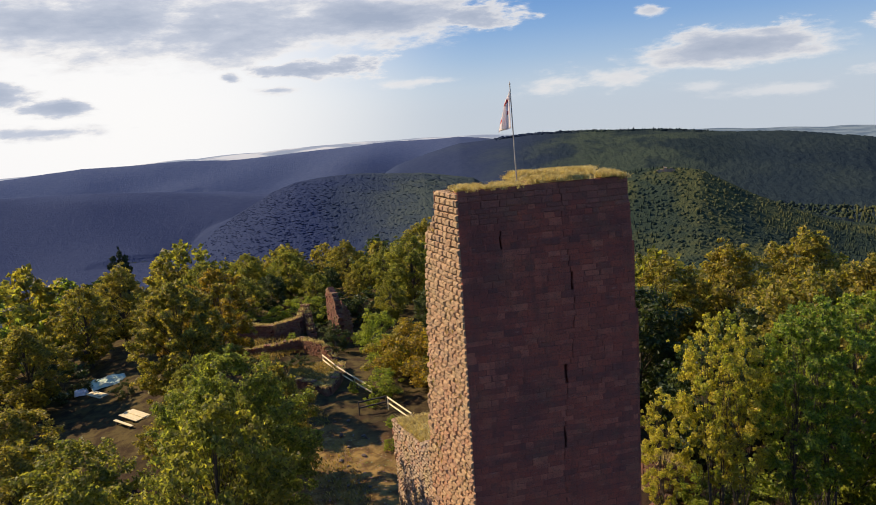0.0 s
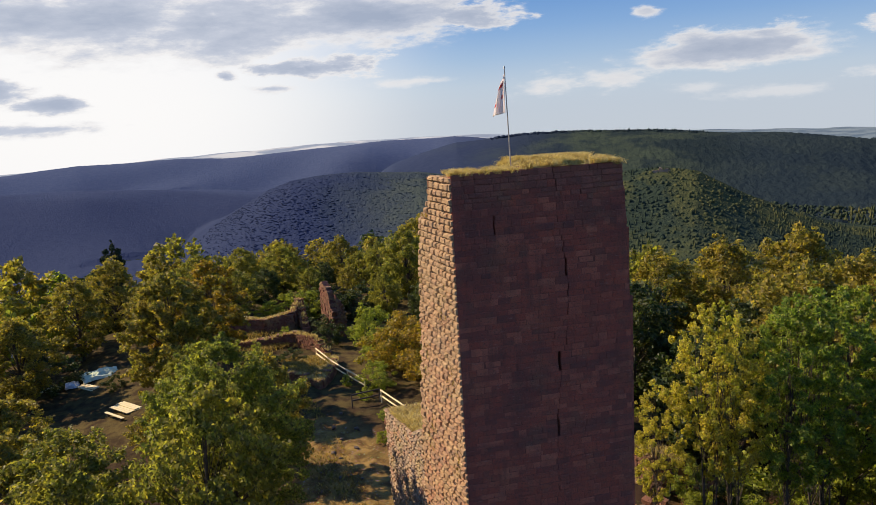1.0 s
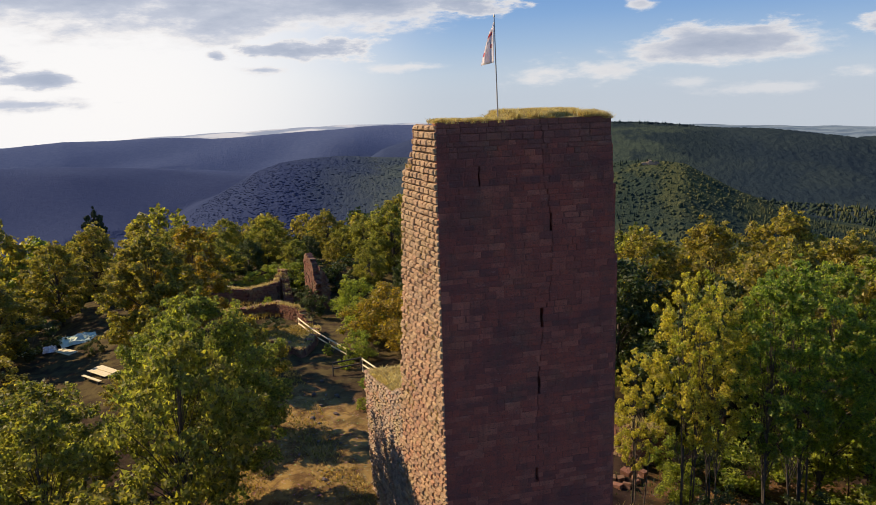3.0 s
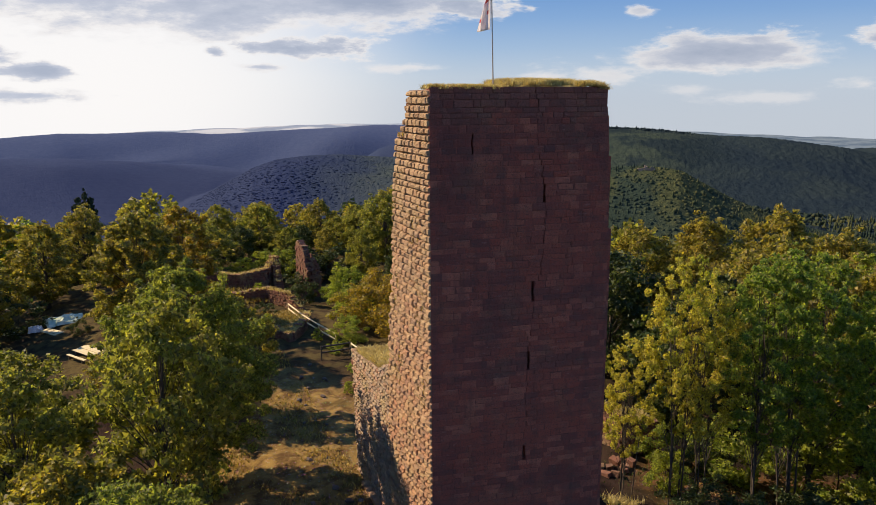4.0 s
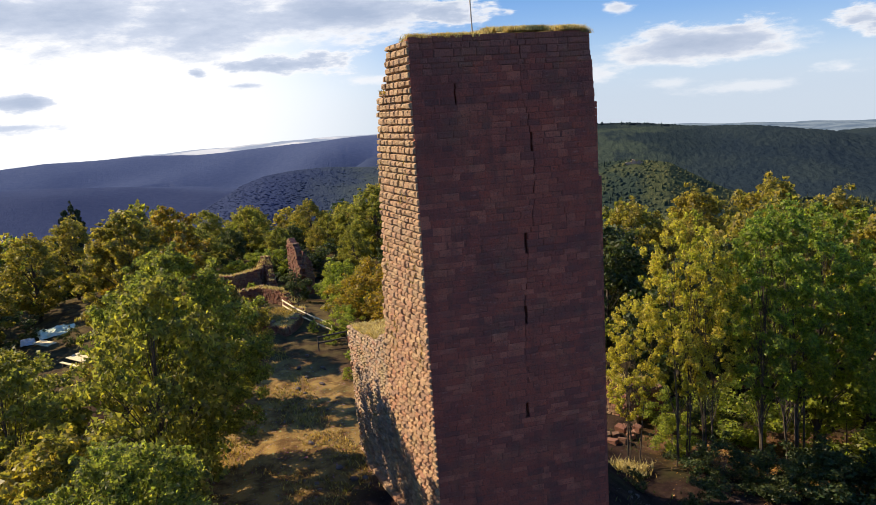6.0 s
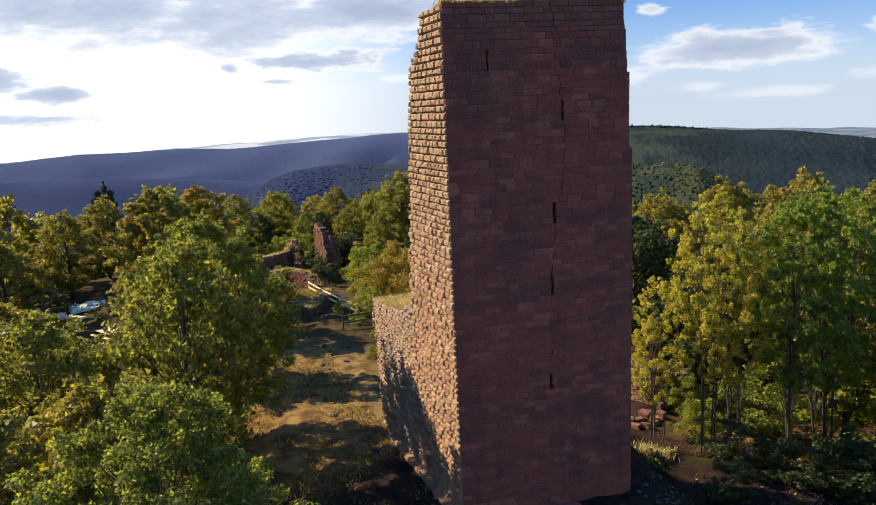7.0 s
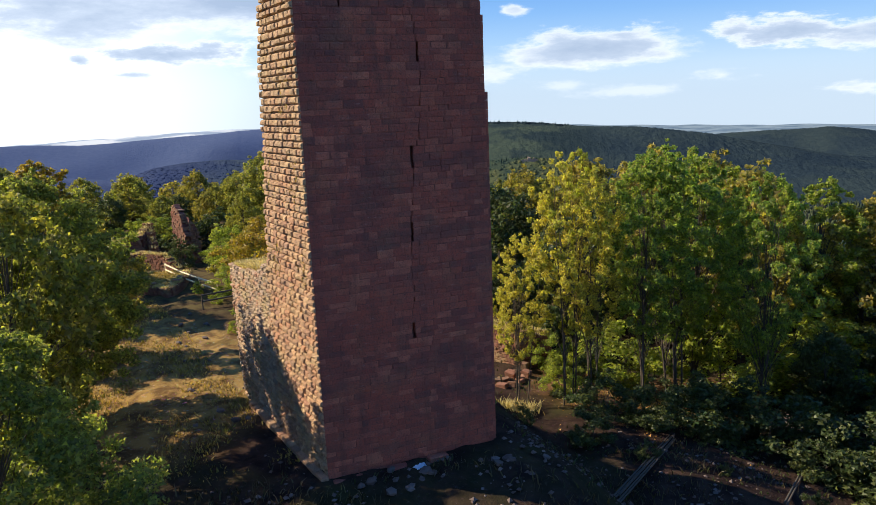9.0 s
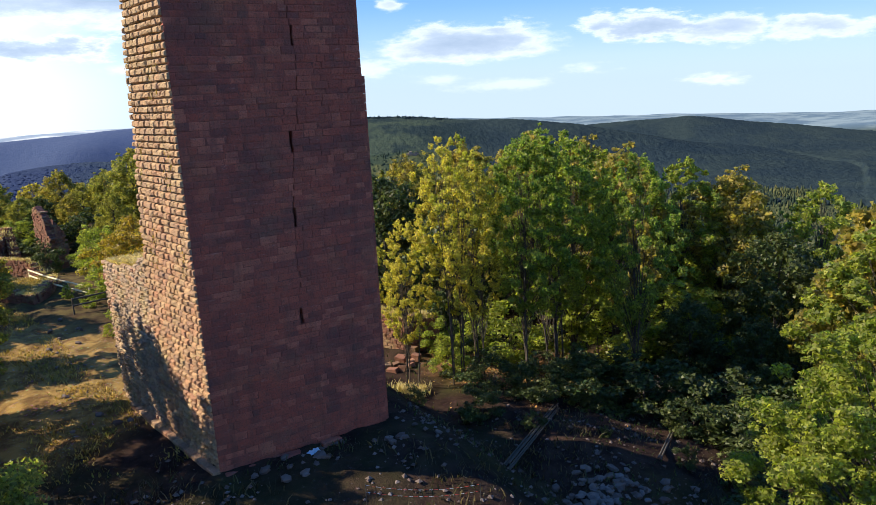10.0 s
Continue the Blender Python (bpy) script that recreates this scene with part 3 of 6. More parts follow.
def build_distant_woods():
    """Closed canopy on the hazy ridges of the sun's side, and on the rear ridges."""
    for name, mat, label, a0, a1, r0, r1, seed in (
            ("distant_woods", M_WOOD_B, "distant backlit ridge woods, coloured blue for haze", -40, 19.0, 420, 3300, 1),
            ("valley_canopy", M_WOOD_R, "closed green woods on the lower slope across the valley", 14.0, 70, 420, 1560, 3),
            ("ridge_woods", M_WOOD_B, "woods on the high ridge, green tinted with blue haze", 19.0, 70, 1500, 3000, 2),
            ("spur_canopy", M_WOOD_SPUR, "closed green woods on the spur across the valley, greyed by painted haze", -9.0, 19.0, 1000, 1640, 4)):
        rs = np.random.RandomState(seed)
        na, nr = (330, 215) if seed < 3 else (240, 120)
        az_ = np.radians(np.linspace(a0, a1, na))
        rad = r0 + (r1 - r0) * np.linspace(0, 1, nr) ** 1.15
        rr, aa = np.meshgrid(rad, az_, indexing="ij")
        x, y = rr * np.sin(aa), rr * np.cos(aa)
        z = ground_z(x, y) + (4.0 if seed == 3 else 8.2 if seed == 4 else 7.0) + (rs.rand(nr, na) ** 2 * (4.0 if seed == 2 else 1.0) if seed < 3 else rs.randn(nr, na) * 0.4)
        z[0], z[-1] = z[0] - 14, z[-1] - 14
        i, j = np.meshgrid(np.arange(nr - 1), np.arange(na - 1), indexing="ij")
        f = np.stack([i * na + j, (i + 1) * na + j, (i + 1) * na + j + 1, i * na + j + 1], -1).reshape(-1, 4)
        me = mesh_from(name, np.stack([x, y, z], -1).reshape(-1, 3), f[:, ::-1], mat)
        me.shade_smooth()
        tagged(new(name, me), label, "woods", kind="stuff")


build_distant_woods()


def build_far_woods():
    rs = np.random.RandomState(5)
    pts = []
    for r0, r1, step, lo, hi in ((120, 420, 11.0, 18, 66), (420, 900, 12.0, 12, 62), (900, 1500, 6.4, 20, 50), (900, 1500, 11.0, 50, 64), (1500, 1640, 8.5, 18, 60), (2120, 2160, 9.0, 17, 33), (1020, 1560, 5.9, -6.5, 17.5)):
        r = r0
        lo, hi = radians(lo), radians(hi)
        while r < r1:
            n_az = int((hi - lo) * r / step)
            a = np.linspace(lo, hi, n_az) + rs.uniform(-0.5, 0.5, n_az) * step / r
            rr = r + rs.uniform(-0.5, 0.5, n_az) * step
            pts.append(np.stack([rr * np.sin(a), rr * np.cos(a), np.full(n_az, step)], -1))
            r += step
    p = np.concatenate(pts)
    x, y, step = p[:, 0], p[:, 1], p[:, 2]
    z = ground_z(x, y)
    # keep the slopes that face the castle
    rr = np.sqrt(x * x + y * y)
    zf = ground_z(x * (1 + 40 / rr), y * (1 + 40 / rr))
    fade = np.clip((np.degrees(np.arctan2(x, y)) + 7.0) / 3.0, 0.0, 1.0)
    ok = (zf - z > -3.0) & (rs.rand(len(x)) > 0.05) & (rs.rand(len(x)) < 0.1 + 0.9 * fade)
    x, y, z, step, rr = x[ok], y[ok], z[ok], step[ok], rr[ok]
    sides = 5
    a = np.arange(sides) * 2 * np.pi / sides
    ring = lambda rad, h: np.stack([rad * np.cos(a), rad * np.sin(a), np.full(sides, h)], -1)
    broad = np.concatenate([ring(0.42, 0.0), ring(0.62, 0.55), ring(0.36, 0.95), [[0, 0, 1.08]]])
    fir_shape = np.concatenate([ring(0.42, 0.0), ring(0.40, 0.3), ring(0.17, 1.0), [[0, 0, 1.5]]])
    quads = np.concatenate([np.stack([o + np.arange(sides), o + (np.arange(sides) + 1) % sides, o + sides + (np.arange(sides) + 1) % sides, o + sides + np.arange(sides)], -1) for o in (0, sides)])
    tris = np.stack([2 * sides + np.arange(sides), 2 * sides + (np.arange(sides) + 1) % sides, np.full(sides, 3 * sides)], -1)
    patch = np.sin(x * 0.006 + 1.0) + np.sin(y * 0.007 + x * 0.002)
    fir = (rs.rand(len(x)) < np.where(patch > 0.1, 0.75, 0.12)) & ~((np.degrees(np.arctan2(x, y)) < 4) & (rr > 690))
    nn = len(x)
    t = np.where(fir[:, None, None], fir_shape[None], broad[None])
    t = t * (1 + 0.17 * rs.randn(nn, t.shape[1], 1) * np.array([1, 1, 0.6]))
    grown = (step * rs.uniform(0.55, 1.35, nn))[:, None, None]
    form = np.where(fir[:, None, None], np.array([0.72, 0.72, 0.95]), np.array([0.80, 0.80, 0.72]))
    form = np.where(rr[:, None, None] > 1640, np.array([1.1, 1.1, 0.5]), form)
    form = np.where(((rr > 1000) & (rr < 1640) & (np.degrees(np.arctan2(x, y)) < 17.5))[:, None, None], np.array([1.0, 1.0, 0.24]), form)
    t = t * grown * form
    t[:, :, 0] += x[:, None]
    t[:, :, 1] += y[:, None]
    az_ = np.degrees(np.arctan2(x, y))
    t[:, :, 2] += z[:, None] + np.where((az_ < 17.5) & (rr > 690) & (rr < 1640), 6.8, np.where(rr > 1490, 6.4, 0.0))[:, None]
    off = (np.arange(nn) * t.shape[1])[:, None, None]
    for name, mat, label, sel in (("valley_woods", M_WOOD_R, "mixed green spruce and beech woods across the valley", (rr < 1800) & (az_ >= 17.5)), ("spur_woods", M_WOOD_SPUR, "green treetops on the spur across the valley, greyed by painted haze", (rr < 1800) & (az_ < 17.5)), ("crest_woods", M_WOOD_B, "treetops along the high ridge, green tinted with blue haze", rr >= 1800)):
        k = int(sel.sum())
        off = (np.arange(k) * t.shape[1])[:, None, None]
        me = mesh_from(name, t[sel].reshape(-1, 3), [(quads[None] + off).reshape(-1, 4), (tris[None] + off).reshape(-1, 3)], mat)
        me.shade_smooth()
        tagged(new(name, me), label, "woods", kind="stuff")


build_far_woods()


# ---- tower ----
LEFT = Vector((-0.162, 0.987, 0.0))           # way of the left wall, from the front corner backwards
CORNER = Vector((0.22, -0.05, 0.0))


def right_edge(z):
    return float(np.interp(z, [-2, 7, 11, 15.6, 16.2, 19, 21], [7.93, 7.95, 7.98, 7.95, 7.86, 7.82, 7.66]))


def left_end(z):
    return float(np.interp(z, [-2, 8, 10, 14, 17, 19.4, 19.6, 20.3, 21.2], [5.4, 5.4, 5.2, 4.6, 4.3, 3.75, 3.2, 2.6, 2.25]))


def top_z(x):
    return float(np.interp(x, [0, 1.2, 3.0, 3.6, 7.4, 8.0], [21.35, 21.35, 21.3, 21.4, 21.35, 21.0]))


CRACK = ([21.5, 19.0, 18.1, 17.5, 16.3, 14.2, 12.0, 10.9, 9.5, 6.2], [4.35, 4.49, 4.67, 4.83, 4.89, 4.71, 4.36, 4.21, 4.2, 4.12])
HOLES = ((1.72, 18.8, 19.55, 0.07), (4.80, 16.75, 17.6, 0.11), (4.37, 12.65, 13.4, 0.15), (4.22, 9.75, 10.35, 0.12), (4.10, 5.4, 6.15, 0.13))


def stone_shape(seed, boss, worn=0.012):
    """A unit stone, x and z from 0 to 1, its face towards -y; boss: share of the middle that stands proud."""
    rnd = random.Random(seed)
    j = lambda s: rnd.uniform(-s, s)
    rim = [(0, 0), (1, 0), (1, 1), (0, 1)]
    v = [(a, 1.0, b) for a, b in rim]
    v += [(a + j(worn), 0.0, b + j(1.7 * worn)) for a, b in rim]
    k0, k1 = 0.09, 0.15
    full = rnd.uniform(0.5, 1.1)
    v += [(k0 + (1 - 2 * k0) * a + j(0.06), -boss * full * rnd.uniform(0.6, 1.15), k1 + (1 - 2 * k1) * b + j(0.08)) for a, b in rim]
    v += [(0.5 + j(0.3), -boss * full * rnd.uniform(0.75, 1.25), 0.5 + j(0.2))]
    q = [(i, (i + 1) % 4, 4 + (i + 1) % 4, 4 + i) for i in range(4)] + [(4 + i, 4 + (i + 1) % 4, 8 + (i + 1) % 4, 8 + i) for i in range(4)]
    t = [(8 + i, 8 + (i + 1) % 4, 12) for i in range(4)]
    return np.array(v), np.array(q), np.array(t)


def lay_courses(z0, z1, span, rnd, hmin, hmax, wmin, wmax, joints=None):
    """Cells (u0, u1, za, zb) of uneven courses; span(z) gives the ends; joints(za, zb) gives forced gaps as (centre, width)."""
    cells, z = [], z0
    while z < z1 - 0.1:
        h = min(rnd.uniform(hmin, hmax), z1 - z)
        a, b = span(z + h / 2)
        gaps = sorted(joints(z, z + h)) if joints else []
        edges = [a]
        for c, w in gaps:
            edges += [c - w / 2, c + w / 2]
        edges.append(b)
        for s in range(0, len(edges), 2):
            u, e = edges[s], edges[s + 1]
            u_first = True
            while e - u > 0.05:
                w = rnd.uniform(wmin, wmax) * (0.6 if u_first and rnd.random() < 0.5 else 1.0)
                if e - u - w < wmin * 0.6:
                    w = e - u
                cells.append((u, u + w, z, z + h))
                u += w
                u_first = False
        z += h
    return cells


def lay_wall(owner, name, cells, origin, along, mat, boss, depth, gap, near, label, seed, bed=None, sink=0.035, worn=0.012, uneven=0.009):
    """A wall face: single stones for the cells that near() picks, the others joined, with a bed of mortar behind."""
    rnd = random.Random(seed)
    along = along.normalized()
    inward = Vector((-along.y, along.x, 0)) if along.x > 0.5 else Vector((along.y, -along.x, 0))
    turn = Matrix((along, inward, (0, 0, 1))).transposed().to_4x4()
    if turn.to_3x3().determinant() < 0:
        flip = True
    else:
        flip = False
    shapes = [stone_shape(seed * 50 + i, boss, worn) for i in range(14)]
    meshes = []
    for v, q, t in shapes:
        meshes.append(mesh_from("stone", v, [q[:, ::-1], t[:, ::-1]] if flip else [q, t], mat))
    bed_v, bed_f, rest = [], [], []
    wall_ob = thing(name, Matrix.Identity(4), "", "")
    wall_ob.parent = owner
    if label:
        tagged(wall_ob, label)
    basis = Matrix.Translation(origin) @ turn
    count = 0
    for u0, u1, za, zb in cells:
        g = gap * rnd.uniform(0.6, 1.5)
        k = rnd.randrange(14)
        out = rnd.uniform(-0.1, 0.1) * boss * depth + rnd.uniform(-uneven, uneven)
        m = basis @ Matrix.Translation((u0 + g / 2, out, za + g / 2)) @ Matrix.Diagonal((u1 - u0 - g, depth, zb - za - g, 1)) @ Matrix.Rotation(0.0, 4, "Z")
        o = len(bed_v)
        for a, b in ((u0, za), (u1, za), (u1, zb), (u0, zb)):
            bed_v.append(tuple(basis @ Vector((a, sink, b))))
        bed_f.append((o, o + 1, o + 2, o + 3))
        if count < 300 and near(u0, za):
            ob = new("stone", meshes[k])
            ob.parent = wall_ob
            ob.matrix_local = m
            count += 1
        else:
            v, q, t = shapes[k]
            mm = np.array(m)
            rest.append((v @ mm[:3, :3].T + mm[:3, 3], q, t))
    if rest:
        n_v = 13
        vs = np.concatenate([r[0] for r in rest])
        off = (np.arange(len(rest)) * n_v)[:, None, None]
        qs = (np.stack([r[1] for r in rest]) + off).reshape(-1, 4)
        ts = (np.stack([r[2] for r in rest]) + off).reshape(-1, 3)
        if flip:
            qs, ts = qs[:, ::-1], ts[:, ::-1]
        tagged(part("masonry", mesh_from("masonry", vs, [qs, ts], mat), mat, wall_ob), kind="stuff")
    tagged(part("mortar", mesh_from("mortar", np.array(bed_v), np.array(bed_f), bed or M_MORTAR), M_MORTAR, wall_ob), "recessed mortar bed", kind="stuff")
    return wall_ob


def prism(points, z0, tops, jitter=0.0, seed=1):
    """A solid on a plan of points, with a height for each corner."""
    rnd = random.Random(seed)
    bm = bmesh.new()
    lo = [bm.verts.new((x, y, z0)) for x, y in points]
    hi = [bm.verts.new((x + rnd.uniform(-jitter, jitter), y + rnd.uniform(-jitter, jitter), z)) for (x, y), z in zip(points, tops)]
    n = len(points)
    for i in range(n):
        j = (i + 1) % n
        bm.faces.new((lo[i], lo[j], hi[j], hi[i]))
    bm.faces.new(lo[::-1])
    bm.faces.new(hi)
    bmesh.ops.recalc_face_normals(bm, faces=bm.faces[:])
    return bm


def build_tower():
    tower = thing("castle_tower", Matrix.Identity(4), "tall ruined red sandstone keep with grass on its broken top", "tower")
    inset = 0.32
    c = CORNER + Vector((inset, inset, 0))

    def at(d, side=0.0):
        p = CORNER + LEFT * d + Vector((inset + side, 0, 0))
        return (p.x, p.y)
    low = [(c.x, c.y), (7.7, 0.3), (7.6, 5.4), at(5.1)]
    part("core", prism(low, -2.0, [9.0] * 4), M_MORTAR, tower, "rubble core of the wall")
    mid_p = [(c.x, c.y), (7.7, 0.3), (7.55, 4.9), at(4.5)]
    part("core", prism(mid_p, 9.0, [14.0] * 4), M_MORTAR, tower)
    mid_p = [(c.x, c.y), (7.65, 0.3), (7.5, 4.6), at(3.8)]
    part("core", prism(mid_p, 14.0, [19.3] * 4), M_MORTAR, tower)
    top_p = [(c.x, c.y), (7.5, 0.3), (7.35, 4.4), (3.2, 4.2), (2.6, 2.4), at(2.2)]
    part("core", prism(top_p, 19.3, [21.2, 20.6, 20.9, 21.1, 21.1, 21.1]), M_MORTAR, tower)

    rnd = random.Random(11)

    def joints(za, zb):
        zc, out = (za + zb) / 2, []
        crack = float(np.interp(zc, CRACK[0][::-1], CRACK[1][::-1]))
        wide = False
        for hx, h0, h1, hw in HOLES:
            if za < h1 - 0.08 and zb > h0 + 0.08:
                out.append((hx + rnd.uniform(-0.025, 0.025), hw * rnd.uniform(0.75, 1.3)))
                wide = wide or abs(hx - crack) < 0.5
        if zc > 6.0 and not wide and rnd.random() < (0.93 if zc > 9.0 else 0.5):
            out.append((crack + rnd.uniform(-0.06, 0.06), rnd.choice((0.008, 0.014, 0.022, 0.03))))
        return out
    cells = lay_courses(-1.2, 21.4, lambda z: (0.0, right_edge(z) - CORNER.x), rnd, 0.20, 0.33, 0.28, 0.86, joints)
    cells = [q for q in cells if q[3] <= top_z((q[0] + q[1]) / 2 + CORNER.x) + 0.12]
    crest = [q for q in cells if q[2] > rnd.uniform(19.7, 20.7)]
    low_cells = [q for q in cells if q not in crest]
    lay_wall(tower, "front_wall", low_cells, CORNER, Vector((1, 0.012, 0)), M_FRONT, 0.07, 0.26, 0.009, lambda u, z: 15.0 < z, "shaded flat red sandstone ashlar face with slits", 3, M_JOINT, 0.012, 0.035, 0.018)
    lay_wall(tower, "front_crest", crest, CORNER, Vector((1, 0.012, 0)), M_TOP, 0.09, 0.26, 0.016, lambda u, z: True, "weathered grey crest courses of the shaded face", 9, None, 0.03, 0.03, 0.02)
    rnd = random.Random(12)
    cells = lay_courses(-1.0, 21.35, lambda z: (0.0, left_end(z) + rnd.uniform(-0.12, 0.1)), rnd, 0.25, 0.32, 0.30, 0.62)
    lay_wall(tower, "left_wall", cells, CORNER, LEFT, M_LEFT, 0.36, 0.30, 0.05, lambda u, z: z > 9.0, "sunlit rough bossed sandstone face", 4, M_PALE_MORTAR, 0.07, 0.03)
    # right and back faces, plainer
    rnd = random.Random(13)
    for z0, z1, x0 in ((-3.2, 15.6, 7.84), (15.6, 18.6, 7.70), (18.6, 20.3, 7.54)):
        cells = lay_courses(z0, z1, lambda z: (0.0, 5.2 - 0.04 * max(z, 0) + rnd.uniform(-0.1, 0.1)), rnd, 0.3, 0.4, 0.5, 1.0)
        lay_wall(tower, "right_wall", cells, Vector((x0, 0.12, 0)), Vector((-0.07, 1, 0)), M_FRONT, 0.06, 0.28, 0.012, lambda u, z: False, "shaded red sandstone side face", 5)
    rnd = random.Random(14)
    cells = lay_courses(-1.0, 21.0, lambda z: (0.3 + rnd.uniform(-0.2, 0.2), 7.6), rnd, 0.3, 0.42, 0.4, 0.9)
    lay_wall(tower, "back_wall", cells, Vector((7.9, 4.75, 0)), Vector((-1, 0.0, 0)), M_RUIN, 0.5, 0.3, 0.03, lambda u, z: False, "broken rubble back of the keep", 6)
    return tower


tower = build_tower()


def build_annex():
    """The lower stump of wall that runs on behind the tower's left face."""
    wall_ob = thing("curtain_wall_stump", Matrix.Identity(4), "lower sandstone wall stump with grass on top, beside the keep", "wall")
    p0, p1 = CORNER + LEFT * 5.4, CORNER + LEFT * 11.7
    inset = Vector((0.3, 0, 0))
    deep = Vector((3.4, 0.3, 0))
    plan = [tuple((p0 + inset)[:2]), tuple((p0 + inset + deep)[:2]), tuple((p1 + deep)[:2]), tuple((p1 + inset - LEFT * 0.3)[:2])]
    part("core", prism(plan, -1.5, [7.9, 7.6, 7.0, 7.1]), M_MORTAR, wall_ob)
    rnd = random.Random(21)

    def end(z):
        return (5.4 if z < 8 else 5.3, float(np.interp(z, [-1, 4, 7.3], [11.2, 11.6, 11.75])) + rnd.uniform(-0.12, 0.08))
    cells = lay_courses(-0.9, 8.2, end, rnd, 0.21, 0.27, 0.28, 0.54)
    cells = [q for q in cells if q[3] <= float(np.interp(q[0], [5.4, 7, 11.8], [8.3, 7.75, 7.25])) + rnd.uniform(-0.1, 0.15)]
    lay_wall(wall_ob, "wall_face", cells, CORNER, LEFT, M_STUMP, 0.40, 0.30, 0.052, lambda u, z: z > 1.5, "", 7, M_PALE_MORTAR, 0.065, 0.03)
    rnd = random.Random(22)
    cells = lay_courses(-0.9, 7.2, lambda z: (0.0, 3.4 + rnd.uniform(-0.3, 0.2)), rnd, 0.28, 0.36, 0.35, 0.7)
    lay_wall(wall_ob, "end_face", cells, p1 + Vector((3.5, 0, 0)), Vector((-1, 0, 0)), M_RUIN, 0.4, 0.28, 0.025, lambda u, z: False, "", 8)


build_annex()


def footing():
    """Low ledge of stones along the foot of the left wall."""
    base = thing("wall_footing", Matrix.Identity(4), "pale stone ledge along the foot of the keep", "ledge")
    rnd = random.Random(30)
    d = -0.2
    while d < 9.5:
        w = rnd.uniform(0.5, 1.0)
        bm = box_bm(0.34, w - 0.04, 0.30, 0.03, 0.02, rnd)
        p = CORNER + LEFT * (d + w / 2) + Vector((-0.2, 0, 0))
        part("stone", bm, M_LEFT, base, m=Matrix.Translation((p.x, p.y, -0.12 + 0.012 * d)) @ Matrix.Rotation(math.atan2(0.162, 0.987), 4, "Z"))
        d += w
    base = thing("wall_plinth", Matrix.Identity(4), "uneven half-buried stone plinth along the foot of the shaded wall", "ledge")
    u = 0.1
    while u < 8.0:
        w = rnd.uniform(0.35, 1.2)
        if rnd.random() < 0.72:
            bm = box_bm(w - rnd.uniform(0.03, 0.12), 0.4, 0.4, 0.05, 0.05, rnd)
            part("stone", bm, M_FRONT, base, m=Matrix.Translation((0.2 + u + w / 2, -0.18 - rnd.uniform(0, 0.22), -0.42 + rnd.uniform(0, 0.16) + 0.02 * u)) @ Matrix.Rotation(rnd.uniform(-0.12, 0.12), 4, "Z"))
        u += w


footing()


def blades(name, pts, mat, h, lean, rs, label, category="grass", width=0.03):
    """Grass as many thin bent blades, joined."""
    pts = np.asarray(pts)
    k = len(pts)
    a = rs.uniform(0, 2 * np.pi, k)
    hh = h * rs.uniform(0.4, 1.25, k)
    side = np.stack([np.cos(a), np.sin(a), np.zeros(k)], -1) * width * rs.uniform(0.6, 1.5, k)[:, None]
    b = rs.uniform(0, 2 * np.pi, k)
    tip = np.stack([np.cos(b), np.sin(b), np.zeros(k)], -1) * (hh * lean * rs.uniform(0.2, 1.3, k))[:, None]
    midp = pts + tip * 0.35 + np.stack([np.zeros(k), np.zeros(k), hh * 0.6], -1)
    top = pts + tip + np.stack([np.zeros(k), np.zeros(k), hh], -1)
    v = np.stack([pts - side, pts + side, midp + side * 0.7, midp - side * 0.7, top], 1).reshape(-1, 3)
    o = (np.arange(k) * 5)[:, None]
    return tagged(new(name, mesh_from(name, v, [o + np.array([[0, 1, 2, 3]]), o + np.array([[3, 2, 4]])], mat)), label, category, kind="stuff")


